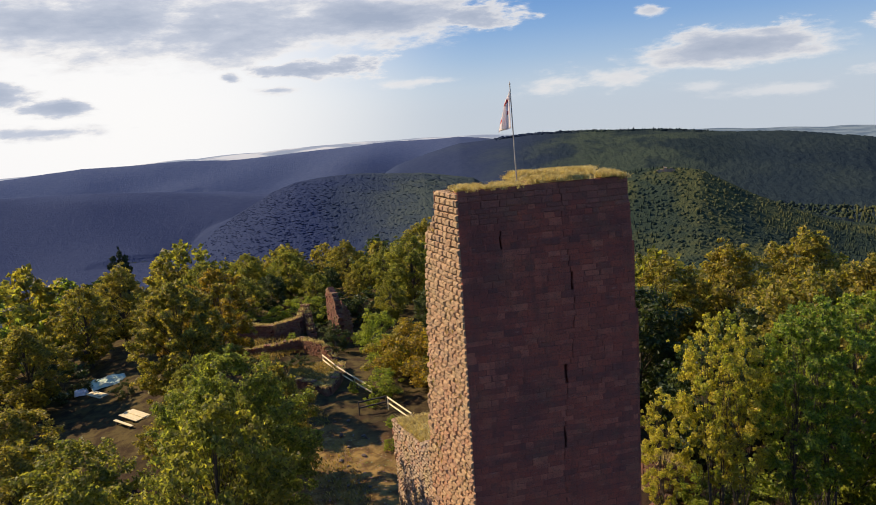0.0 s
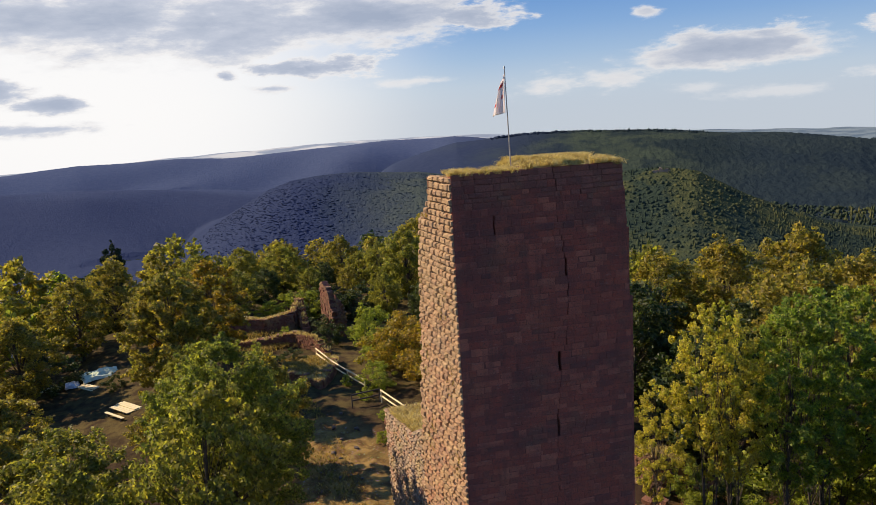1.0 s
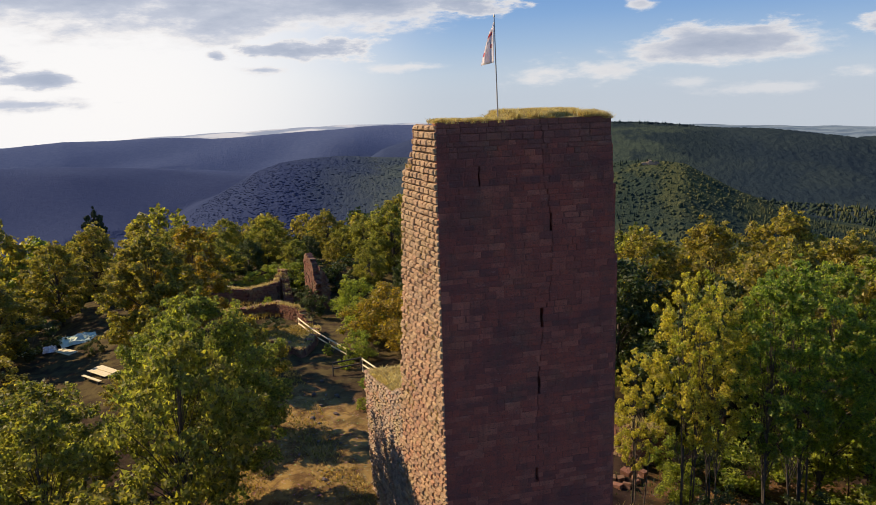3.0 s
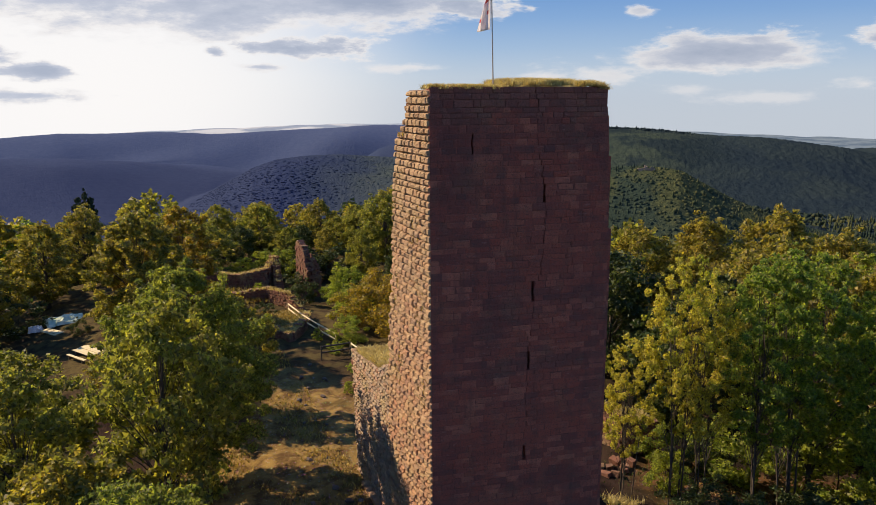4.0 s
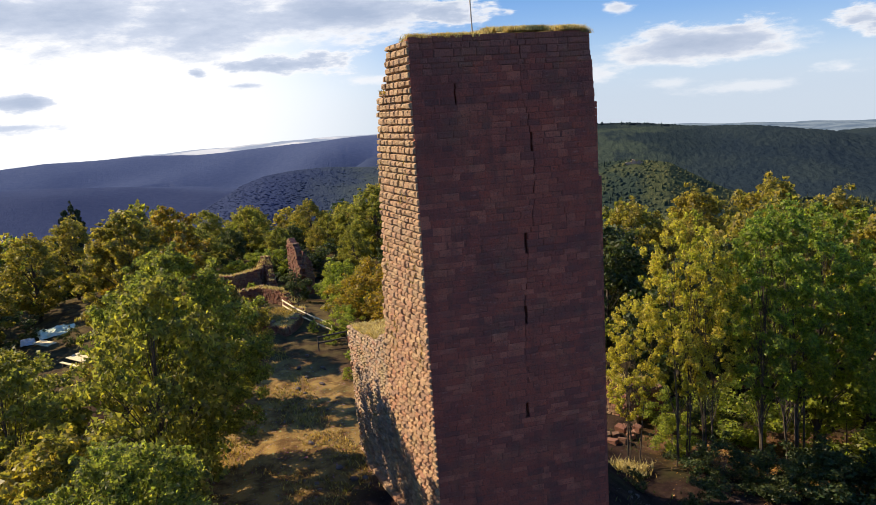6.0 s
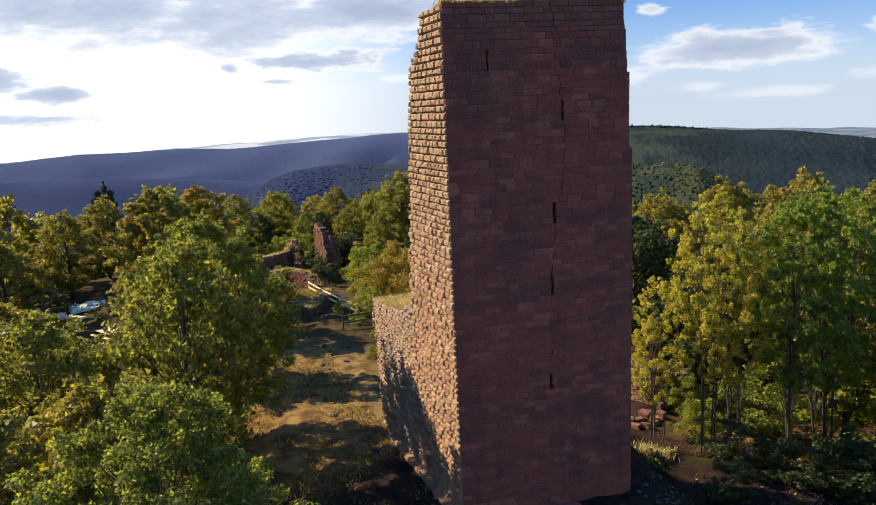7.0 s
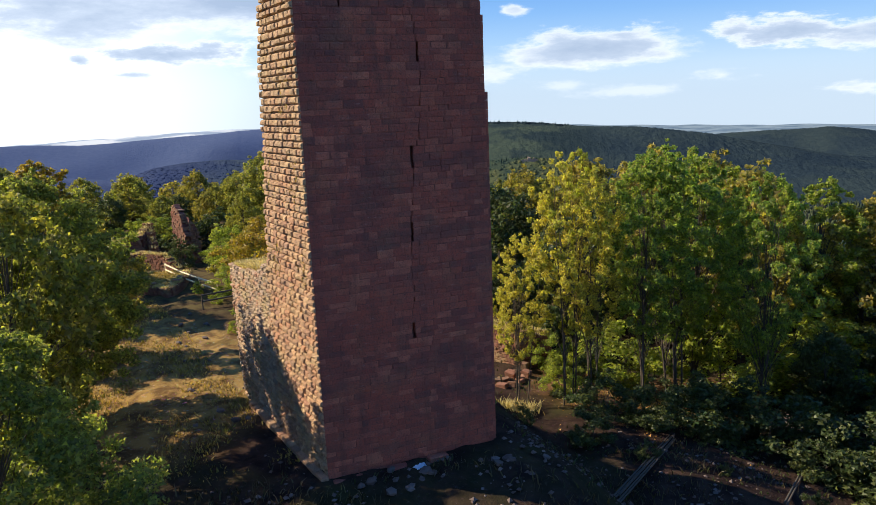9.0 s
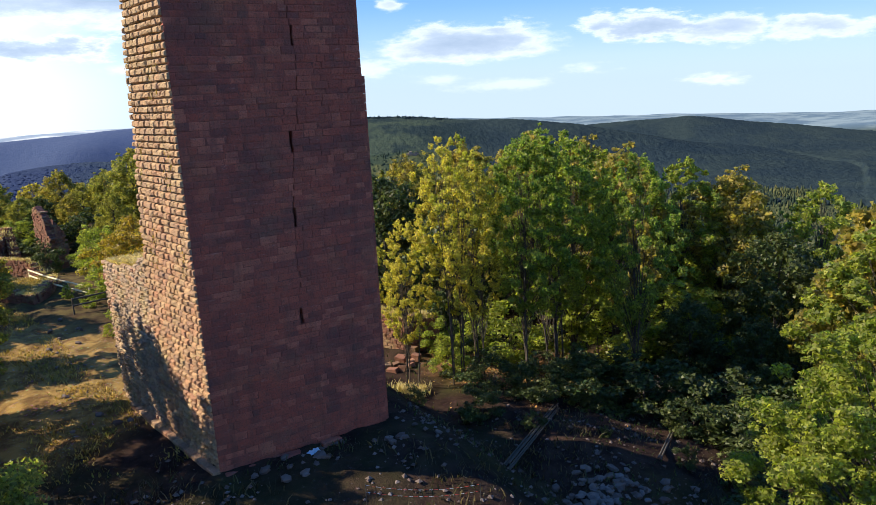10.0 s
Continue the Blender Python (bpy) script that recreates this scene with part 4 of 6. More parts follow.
def build_top_grass():
    rs = np.random.RandomState(3)
    # turf cushion on the tower
    nx, ny = 44, 16
    gx, gy = np.meshgrid(np.linspace(0, 1, nx), np.linspace(0, 1, ny), indexing="ij")
    x = 0.55 + gx * 7.2
    deep = np.where(x < 2.8, 2.0, 4.2)
    y = 0.22 + gy * deep + 0.10 * np.sin(x * 5.3) * (1 - gy)
    rise = sstep(3.25, 3.75, x + 0.15 * np.sin(y * 3.0)) * sstep(7.9, 7.3, x)
    bump = 0.03 + 0.36 * rise * np.sin(np.pi * np.clip(gy * 0.9 + 0.05, 0, 1)) ** 0.4 + 0.10 * np.sin(x * 3.1 + y * 2.0) * np.sin(y * 3.4 + 1) + 0.12 * np.exp(-((x - 1.3) / 0.6) ** 2)
    rim = np.minimum(np.minimum(gx, 1 - gx) * 9, np.minimum(gy, 1 - gy) * 5).clip(0, 1)
    base = np.interp(x, [0, 3.2, 7.3, 8.0], [21.25, 21.2, 21.2, 20.9])
    z = base - 0.12 + (bump + 0.12) * rim + (0.06 * np.sin(x * 9.1 + 3 * np.sin(y * 4)) * np.sin(y * 8.3) + 0.05 * np.sin(x * 4.7 + 2.0) * np.sin(y * 5.1 + x)) * rim
    v = np.stack([x, y, z], -1).reshape(-1, 3)
    i, j = np.meshgrid(np.arange(nx - 1), np.arange(ny - 1), indexing="ij")
    f = np.stack([i * ny + j, (i + 1) * ny + j, (i + 1) * ny + j + 1, i * ny + j + 1], -1).reshape(-1, 4)
    turf = new("tower_turf", mesh_from("tower_turf", v, f, M_STRAW))
    turf.data.shade_smooth()
    tagged(turf, "cushion of dry turf on the tower top", "turf")
    # tufts: many along the front edge, more on the mound
    tufts = [(rs.uniform(0.3, 7.6), rs.uniform(0.08, 0.5)) for _ in range(150)] + [(rs.uniform(3.4, 7.5), rs.uniform(0.1, 4.0)) for _ in range(210)] + [(rs.uniform(0.4, 3.4), rs.uniform(0.1, 2.0)) for _ in range(70)]
    pts = []
    for tx, ty in tufts:
        if math.sin(tx * 4.3) * math.sin(tx * 1.7 + ty) < -0.35:
            continue
        cnt = rs.randint(40, 130)
        wide = rs.uniform(0.05, 0.17)
        mound = 0.34 * float(sstep(3.25, 3.75, tx) * sstep(7.9, 7.3, tx)) * math.sin(math.pi * min(max(ty / 4.2, 0.10), 0.9)) ** 0.5
        base_z = float(np.interp(tx, [0, 3.2, 7.3, 8.0], [21.34, 21.30, 21.24, 20.85])) + mound
        q = np.stack([tx + rs.randn(cnt) * wide, ty + rs.randn(cnt) * wide, np.full(cnt, base_z)], -1)
        pts.append(q)
    blades("tower_grass", np.concatenate(pts), M_STRAW, 0.19, 1.3, rs, "dry yellow grass in tufts on the tower top", width=0.014)
    # annex
    k = 7500
    d, s = rs.uniform(5.5, 11.6, 260)[rs.randint(0, 260, k)] + rs.randn(k) * 0.10, (rs.rand(260) ** 1.4)[rs.randint(0, 260, k)] + rs.randn(k) * 0.035
    s = np.clip(s, 0.0, 1.0)
    d = np.clip(d, 5.4, 11.7)
    q = np.array(CORNER)[None] + np.array(LEFT)[None] * d[:, None] + np.stack([0.15 + s * 3.3, 0.2 * s, np.zeros(k)], -1)
    q[:, 2] = np.interp(d, [5.4, 7, 11.8], [8.0, 7.65, 7.1]) - 0.05
    blades("wall_grass", q, M_STRAW, 0.30, 1.2, rs, "golden dry grass in tufts on top of the wall stump")
    # tufts in the joints of the left wall
    k = 900
    d, zz = rs.uniform(0.2, 4.4, k), rs.uniform(8, 20, k)
    hot = ((np.sin(d * 2.1 + zz * 0.7) * np.sin(zz * 0.9) > 0.55) & (zz < 18.2)) | ((zz > 18.8) & (d > 2.6) & (d < 3.4))
    d, zz = d[hot], zz[hot]
    q = np.array(CORNER)[None] + np.array(LEFT)[None] * d[:, None] + np.stack([np.full(len(d), -0.08), np.zeros(len(d)), zz], -1)
    q[:, 2] = np.where((d > 2.6) & (zz > 18.6), 19.45, q[:, 2])
    blades("joint_weeds", q, M_GRASS, 0.22, 0.9, rs, "small weeds rooted in the wall joints", "weeds", 0.02)


build_top_grass()


def build_yard_grass():
    rs = np.random.RandomState(8)
    k = 38000
    x, y = rs.uniform(-13, 3.5, k), rs.uniform(2, 46, k)
    ok = (np.sin(x * 0.9 + np.sin(y * 0.6)) * np.sin(y * 0.5 + x * 0.3) + rs.uniform(-0.5, 0.5, k) > 0.05) & (x < 0.0 - 0.16 * y)
    x, y = x[ok], y[ok]
    blades("yard_grass", np.stack([x, y, ground_z(x, y) - 0.02], -1), M_GRASS, 0.2, 1.0, rs, "short dry grass on the castle yard", width=0.035)
    k = 6500
    x, y = rs.uniform(8.5, 40, k), rs.uniform(-12, 24, k)
    ok = np.sin(x * 0.7 + np.sin(y * 0.8)) * np.sin(y * 0.6 + x * 0.2) + rs.uniform(-0.5, 0.5, k) > 0.15
    x, y = x[ok], y[ok]
    bx, by = rs.uniform(-8, 27, 9000), rs.uniform(-15, 2.5, 9000)
    ok = (np.sin(bx * 0.55 + np.sin(by * 0.6)) * np.sin(by * 0.5 + bx * 0.2) + rs.uniform(-0.4, 0.4, 9000) > 0.1) & ~((bx > -0.8) & (bx < 8.4) & (by > -0.6))
    bx, by = bx[ok], by[ok]
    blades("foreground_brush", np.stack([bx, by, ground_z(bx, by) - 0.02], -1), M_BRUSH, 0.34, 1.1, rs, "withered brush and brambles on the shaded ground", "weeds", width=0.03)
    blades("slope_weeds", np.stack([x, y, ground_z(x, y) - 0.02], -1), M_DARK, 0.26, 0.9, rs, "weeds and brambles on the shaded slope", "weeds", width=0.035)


build_yard_grass()


def build_flag():
    flag = thing("flagpole", Matrix.Translation((3.25, 1.45, 21.15)), "slim metal pole with a limp red and white flag", "flag")
    top = Vector((-0.06, 0.15, 4.35))
    part("pole", rod_bm((0, 0, 0), top, 0.03, 0.02, 10), M_STEEL, flag, "thin galvanised pole")
    part("foot", rod_bm((0, 0, -0.1), (0, 0, 0.35), 0.09, 0.08, 10), M_STEEL, flag)
    part("finial", rod_bm(top, top + Vector((0, 0, 0.12)), 0.045, 0.01, 8), M_STEEL, flag)
    # cloth hangs in folds from the pole
    nu, nv = 15, 21
    u, v = np.meshgrid(np.linspace(0, 1, nu), np.linspace(0, 1, nv), indexing="ij")
    width = 0.12 + 0.52 * v ** 0.8
    x = -0.08 - u * width
    y = 0.15 + 0.16 * np.sin(u * 9.5 + v * 2.0) * (0.35 + 0.65 * v) * (0.3 + u)
    z = 4.15 - v * 1.6 - 0.35 * u * (1 - 0.6 * v)
    f = np.stack(np.meshgrid(np.arange(nu - 1), np.arange(nv - 1), indexing="ij"), -1).reshape(-1, 2)
    quad = np.stack([f[:, 0] * nv + f[:, 1], (f[:, 0] + 1) * nv + f[:, 1], (f[:, 0] + 1) * nv + f[:, 1] + 1, f[:, 0] * nv + f[:, 1] + 1], -1)
    me = mesh_from("cloth", np.stack([x, y, z], -1).reshape(-1, 3), quad, M_CLOTH)
    me.materials.append(M_RED)
    red = ((f[:, 1] > 2) & (f[:, 1] < 5) & (f[:, 0] > 3)) | ((f[:, 1] > 9) & (f[:, 1] < 12) & (f[:, 0] > 2) & (f[:, 0] < 6)) | ((f[:, 1] > 12) & (f[:, 1] < 15) & (f[:, 0] > 9))
    me.polygons.foreach_set("material_index", red.astype(np.int32))
    me.shade_smooth()
    ob = part("cloth", me, M_CLOTH, flag, "limp white flag cloth with red fields")
    ob.modifiers.new("thick", "SOLIDIFY").thickness = 0.006


build_flag()


# ---- trees ----
def leaf_cloud(centres, radii, count, size, rs, flat=0.25, droop=0.0):
    """Small three-cornered leaves scattered round clump centres."""
    k = rs.choice(len(centres), count, p=radii ** 2 / (radii ** 2).sum())
    d = rs.randn(count, 3)
    d /= np.linalg.norm(d, axis=1)[:, None] + 1e-9
    rad = radii[k] * rs.rand(count) ** 0.42
    p = centres[k] + d * rad[:, None] * np.array([1, 1, 0.72])
    p[:, 2] -= droop * rs.rand(count) * radii[k]
    nrm = d * 0.6 + rs.randn(count, 3) * 0.7 + np.array([0, 0, flat])
    nrm /= np.linalg.norm(nrm, axis=1)[:, None] + 1e-9
    a = np.cross(nrm, rs.randn(count, 3))
    a /= np.linalg.norm(a, axis=1)[:, None] + 1e-9
    b = np.cross(nrm, a)
    s = size * rs.uniform(0.55, 1.35, count)[:, None]
    v = np.stack([p - a * s, p + a * s * 0.75 + b * s * 0.6, p + a * s * 0.55 - b * s * 0.75], 1)
    return v.reshape(-1, 3), (np.arange(count) * 3)[:, None] + np.array([[0, 1, 2]])


def tree_meshes(seed, height, crown_r, bare, leaves, size, mat, bark, trunk_r, clumps=46, shape=0.6, stems=1, lump=0.34, droop=0.0):
    """Trunk and crown meshes. bare: share of the height without leaves; shape: how far up the crown is widest."""
    rs = np.random.RandomState(seed)
    tubes, centres, radii = [], [], []
    z0 = height * bare
    lean = rs.uniform(-0.05, 0.05, 2) * height
    tops = []
    for s in range(stems):
        off = rs.uniform(-1, 1, 2) * (0.24 * crown_r if stems > 1 else 0.0)
        tip = np.array([off[0] * 1.9 + lean[0], off[1] * 1.9 + lean[1], height * rs.uniform(0.86, 0.97)])
        pts = [np.array([off[0] * 0.9, off[1] * 0.9, -0.6]) * (1 - f) + tip * f + np.array([math.sin(f * 5 + seed + s), math.cos(f * 4 + seed), 0]) * 0.02 * height * f for f in np.linspace(0, 1, 7)]
        tubes.append(tube(pts, [trunk_r * (1.25 - 1.15 * f) * (1.0 if stems == 1 else 0.62) for f in np.linspace(0, 1, 7)], 7))
        tops.append(pts)
    for i in range(clumps):
        f = (i + rs.rand()) / clumps
        z = z0 + (height - z0) * f
        w = math.sin(math.pi * min(max(f, 0.02), 0.985) ** (math.log(0.5) / math.log(1 - shape + 0.001) if shape < 0.5 else 1.0)) ** 0.62
        ang = i * 2.399 + rs.uniform(-0.5, 0.5)
        q = crown_r * max(w, 0.12) * rs.uniform(0.45, 0.98)
        stem = tops[i % stems]
        c0 = stem[min(int(f * 6), 6)] * np.array([1, 1, 0])
        c = c0 * 0.8 + np.array([q * math.cos(ang), q * math.sin(ang), z * (0.98 + 0.04 * rs.rand())])
        centres.append(c)
        radii.append(crown_r * lump * rs.uniform(0.45, 1.2) * (0.55 + 0.45 * w))
        if rs.rand() < 0.55:
            # a spray of twigs past the crown's outline
            o = c - np.array([c0[0], c0[1], z0 + (height - z0) * 0.45])
            o /= np.linalg.norm(o) + 1e-6
            centres.append(c + o * radii[-1] * rs.uniform(0.7, 1.25) + rs.randn(3) * 0.15)
            radii.append(radii[-1] * rs.uniform(0.35, 0.6))
        base_f = max(min((z / height) * rs.uniform(0.55, 0.8), 0.9), 0.12)
        k = base_f * 6
        lo = int(k)
        b = stem[lo] * (1 - (k - lo)) + stem[min(lo + 1, 6)] * (k - lo)
        midp = (b + c) / 2 + np.array([0, 0, 0.05 * height * rs.rand()])
        if i % 2 == 0:
            r0 = trunk_r * 0.3 * (1.1 - base_f)
            tubes.append(tube([b, midp, c], [r0, r0 * 0.6, r0 * 0.15], 4))
    tv, tf = join_arrays(tubes)
    trunk = mesh_from("trunk", tv, tf, bark)
    trunk.shade_smooth()
    lv, lf = leaf_cloud(np.array(centres), np.array(radii), leaves, size, rs, droop=droop)
    return trunk, mesh_from("crown", lv, lf, mat)


def tree_kind(name, label, category, *args, **kw):
    """A tree built once, far below the hill's own list of places; copies share its meshes."""
    trunk, crown = tree_meshes(*args, **kw)

    def place(x, y, top, scale_xy=1.0, turn=0.0, text="", grp=""):
        z = float(ground_z(x, y)) - 0.15
        ob = thing(name, Matrix.Identity(4), text or label, category, grp)
        part("trunk", trunk, None, ob)
        part("crown", crown, None, ob)
        s = (top - z) / args[1]
        ob.matrix_world = Matrix.Translation((x, y, z)) @ Matrix.Rotation(turn, 4, "Z") @ Matrix.Diagonal((s * scale_xy, s * scale_xy, s, 1))
        return ob
    return place


# seed, height, crown radius, bare share, leaves, leaf size, leaves' material, bark, trunk radius
yard_oak = tree_kind("oak_tree", "broad green oak with a dense rounded crown beside the yard", "tree", 101, 12.0, 4.6, 0.12, 70000, 0.088, M_OAK, M_BARK, 0.15, clumps=250, lump=0.16)
slope_oak = tree_kind("oak_tree", "green oak with small dense leaves on the slope", "tree", 131, 12.0, 4.4, 0.1, 86000, 0.07, M_OAK, M_BARK, 0.22, clumps=280, lump=0.15)
near_lime = tree_kind("lime_tree", "light green lime with small leaves", "tree", 133, 12.0, 4.2, 0.1, 75000, 0.085, M_LIME, M_BARK, 0.18, clumps=290, lump=0.14)
tall_beech = tree_kind("beech_tree", "tall olive green beech turning yellow at the top", "tree", 152, 12.0, 4.0, 0.12, 38000, 0.125, M_OLIVE, M_BARK, 0.2, clumps=220, lump=0.17)
oak = tree_kind("oak_tree", "broad green oak with a dense rounded crown", "tree", 101, 12.0, 4.6, 0.12, 16000, 0.165, M_GREEN, M_BARK, 0.22, clumps=110, lump=0.23)
oak_b = tree_kind("oak_tree", "green oak with a lumpy spreading crown", "tree", 111, 12.0, 4.4, 0.12, 16000, 0.155, M_GREEN, M_BARK, 0.22, clumps=160, lump=0.19)
beech = tree_kind("beech_tree", "olive green beech turning yellow, with a lumpy crown", "tree", 102, 12.0, 4.0, 0.12, 14500, 0.155, M_OLIVE, M_BARK, 0.2, clumps=160, lump=0.19)
lime = tree_kind("lime_tree", "light green tree with an airy upright crown", "tree", 103, 12.0, 3.3, 0.2, 21000, 0.105, M_LIME, M_BARK, 0.14, clumps=210, lump=0.13)
aspen = tree_kind("aspen_tree", "light green aspen with thin stems and an open crown", "tree", 113, 14.0, 3.1, 0.33, 24000, 0.085, M_ASPEN, M_BARK, 0.085, clumps=210, stems=4, lump=0.12, droop=0.6)
birch = tree_kind("birch_tree", "slender birch with several stems and yellow autumn leaves", "tree", 104, 14.0, 3.0, 0.30, 20000, 0.083, M_YELLOW, M_BARK, 0.08, clumps=210, stems=4, lump=0.115, droop=0.8)
dark = tree_kind("hornbeam_tree", "dense hornbeam with shade put into its dark green leaves", "tree", 105, 12.0, 4.4, 0.08, 14000, 0.18, M_DARK, M_BARK, 0.2, clumps=80, lump=0.27)
bush = tree_kind("hazel_bush", "low rounded green bush", "bush", 106, 4.0, 2.1, 0.02, 6500, 0.085, M_LIME, M_BARK, 0.05, clumps=34, stems=3, lump=0.32)
shrub = tree_kind("bramble_shrub", "dark low bramble shrub", "bush", 116, 4.0, 2.3, 0.02, 4600, 0.115, M_DARK, M_BARK, 0.05, clumps=28, stems=3, lump=0.34)
rust = tree_kind("rowan_bush", "rusty orange autumn bush", "bush", 107, 4.0, 2.2, 0.02, 9000, 0.085, M_RUST, M_BARK, 0.05, clumps=34, stems=3, lump=0.32)
goldy = tree_kind("maple_tree", "maple with orange and yellow autumn leaves", "tree", 108, 12.0, 3.6, 0.15, 18000, 0.145, M_RUST, M_BARK, 0.18, clumps=150, lump=0.19)
far_oak = tree_kind("oak_tree", "green oak in the hill wood", "tree", 121, 12.0, 4.6, 0.1, 2100, 0.40, M_GREEN, M_BARK, 0.22, clumps=60, lump=0.28)
far_beech = tree_kind("beech_tree", "olive and yellow beech in the hill wood", "tree", 122, 12.0, 4.2, 0.1, 2100, 0.39, M_OLIVE, M_BARK, 0.2, clumps=60, lump=0.28)
far_dark = tree_kind("hornbeam_tree", "dark green hornbeam in the hill wood", "tree", 125, 12.0, 4.4, 0.08, 1800, 0.44, M_DARK, M_BARK, 0.2, clumps=54, lump=0.3)
far_lime = tree_kind("lime_tree", "light green lime in the hill wood", "tree", 123, 12.0, 3.8, 0.12, 2100, 0.38, M_LIME, M_BARK, 0.16, clumps=58, lump=0.28)

m, n = material("spruce_needles")
finish(n, n.ramp(n.add("ShaderNodeNewGeometry").outputs["Random Per Island"], ((0.0, (0.02, 0.035, 0.018)), (1.0, (0.05, 0.07, 0.03)))), 0.8)
M_NEEDLE = m
spruce = tree_kind("spruce_tree", "dark narrow spruce among the broadleaf trees", "tree", 109, 12.0, 2.3, 0.06, 7000, 0.2, M_NEEDLE, M_BARK, 0.16, clumps=54, shape=0.25, lump=0.3)

# left of the keep
yard_oak(-10.6, 11.8, 12.1, 1.0, 0.4)
beech(-8.4, 20.6, 8.4, 0.9, 1.2)
slope_oak(-10.0, -8.2, 10.4, 1.0, 2.0)
beech(-16.5, -5.0, 9.6, 1.0, 0.3)
oak_b(-16.8, 4.5, 9.4, 0.95, 3.3)
oak_b(-19.5, 14.0, 7.6, 1.3, 5.0)
beech(-22.0, 6.0, 7.0, 1.2, 2.0)
beech(-23.5, 16.0, 7.0, 1.2, 0.6)
oak_b(-11.2, 5.2, 11.8, 0.85, 1.7)
beech(-13.4, -1.4, 8.4, 1.1, 0.7)
tall_beech(-16.4, 34.0, 12.0, 1.1, 0.8)
goldy(-14.4, 42.5, 11.2, 1.2, 2.5)
oak_b(-13.5, 22.0, 7.5, 1.2, 0.1)
beech(-16.8, 25.0, 4.4, 1.2, 4.2)
beech(-26.5, 25.0, 6.2, 1.3, 0.5)
oak_b(-14.6, 29.0, 6.8, 1.0, 3.0)
goldy(-18.5, 47.0, 7.5, 1.2, 5.1)
beech(-32.0, 45.0, 7.2, 1.2, 1.1)
beech(-29.8, 58.0, 8.0, 1.2, 2.6)
goldy(-36.0, 40.0, 6.0, 1.3, 0.2)
beech(-27.5, 66.0, 8.6, 1.1, 3.7)
spruce(-28.2, 71.0, 9.6, 0.75, 0.0)
oak_b(-33.0, 31.0, 5.2, 1.3, 1.0)
beech(-21.0, 56.0, 7.5, 1.2, 4.4)
oak_b(-12.5, 62.0, 6.6, 1.2, 4.9)
oak(-7.0, 71.0, 7.4, 1.1, 0.9)
dark(-1.5, 70.0, 4.6, 1.1, 2.9)
oak_b(3.5, 72.0, 5.4, 1.1, 2.1)
beech(13.2, 76.0, 9.0, 1.1, 3.0)
oak_b(8.8, 62.0, 9.6, 1.1, 4.0)
oak(4.8, 56.0, 5.6, 0.9, 5.0)
dark(9.0, 50.0, 6.0, 1.0, 1.0)
oak_b(-3.6, 65.5, 5.2, 1.1, 0.7)
dark(-9.4, 67.0, 5.4, 1.1, 1.9)
beech(1.4, 65.0, 5.0, 1.0, 3.1)
oak_b(6.2, 68.0, 7.2, 1.0, 4.3)
beech(-6.2, 78.0, 6.6, 1.1, 5.5)
oak_b(-12.6, 74.0, 7.2, 1.1, 0.2)
beech(1.8, 79.0, 6.8, 1.1, 1.4)
oak_b(-17.6, 68.0, 7.6, 1.1, 2.6)
bush(-6.6, 61.6, 3.0, 1.5, 0.6)
shrub(-1.6, 61.0, 3.2, 1.5, 1.7)
bush(-12.4, 59.8, 2.6, 1.4, 2.8)
shrub(3.2, 60.0, 3.4, 1.5, 3.9)
rust(3.9, 38.0, 5.2, 1.15, 0.0)
rust(5.6, 33.0, 5.8, 1.3, 1.5)
bush(2.6, 41.0, 3.4, 1.3, 2.7)
bush(0.9, 33.2, 2.6, 1.3, 2.0)
bush(0.2, 26.4, 0.9, 1.4, 1.0)
bush(-0.6, 22.6, 0.9, 1.3, 3.0)
bush(-1.0, 31.4, 1.2, 1.2, 4.0)
bush(1.4, 47.0, 3.4, 0.8, 3.0)
bush(-16.0, 53.6, 2.0, 1.2, 3.6)
bush(-9.0, 59.5, 2.6, 1.4, 1.1)
bush(-4.2, 60.0, 3.4, 1.4, 0.3)
shrub(-6.6, 44.0, 1.4, 1.2, 3.9)
shrub(-11.5, 47.0, 0.9, 1.4, 5.0)
bush(-7.0, 53.0, 1.3, 1.1, 2.2)
bush(1.6, 51.0, 3.0, 1.3, 5.2)
shrub(3.4, 46.0, 2.6, 1.3, 0.1)
bush(-2.0, 35.0, 1.2, 0.8, 1.9)
shrub(-9.5, 40.0, 1.2, 1.2, 0.5)
shrub(-9.0, 45.0, 0.9, 1.2, 1.5)
shrub(-2.6, 50.5, 2.2, 1.1, 2.5)
shrub(-31.5, 50.5, 2.0, 1.5, 5.5)
shrub(-24.0, 44.5, 0.8, 1.0, 0.9)
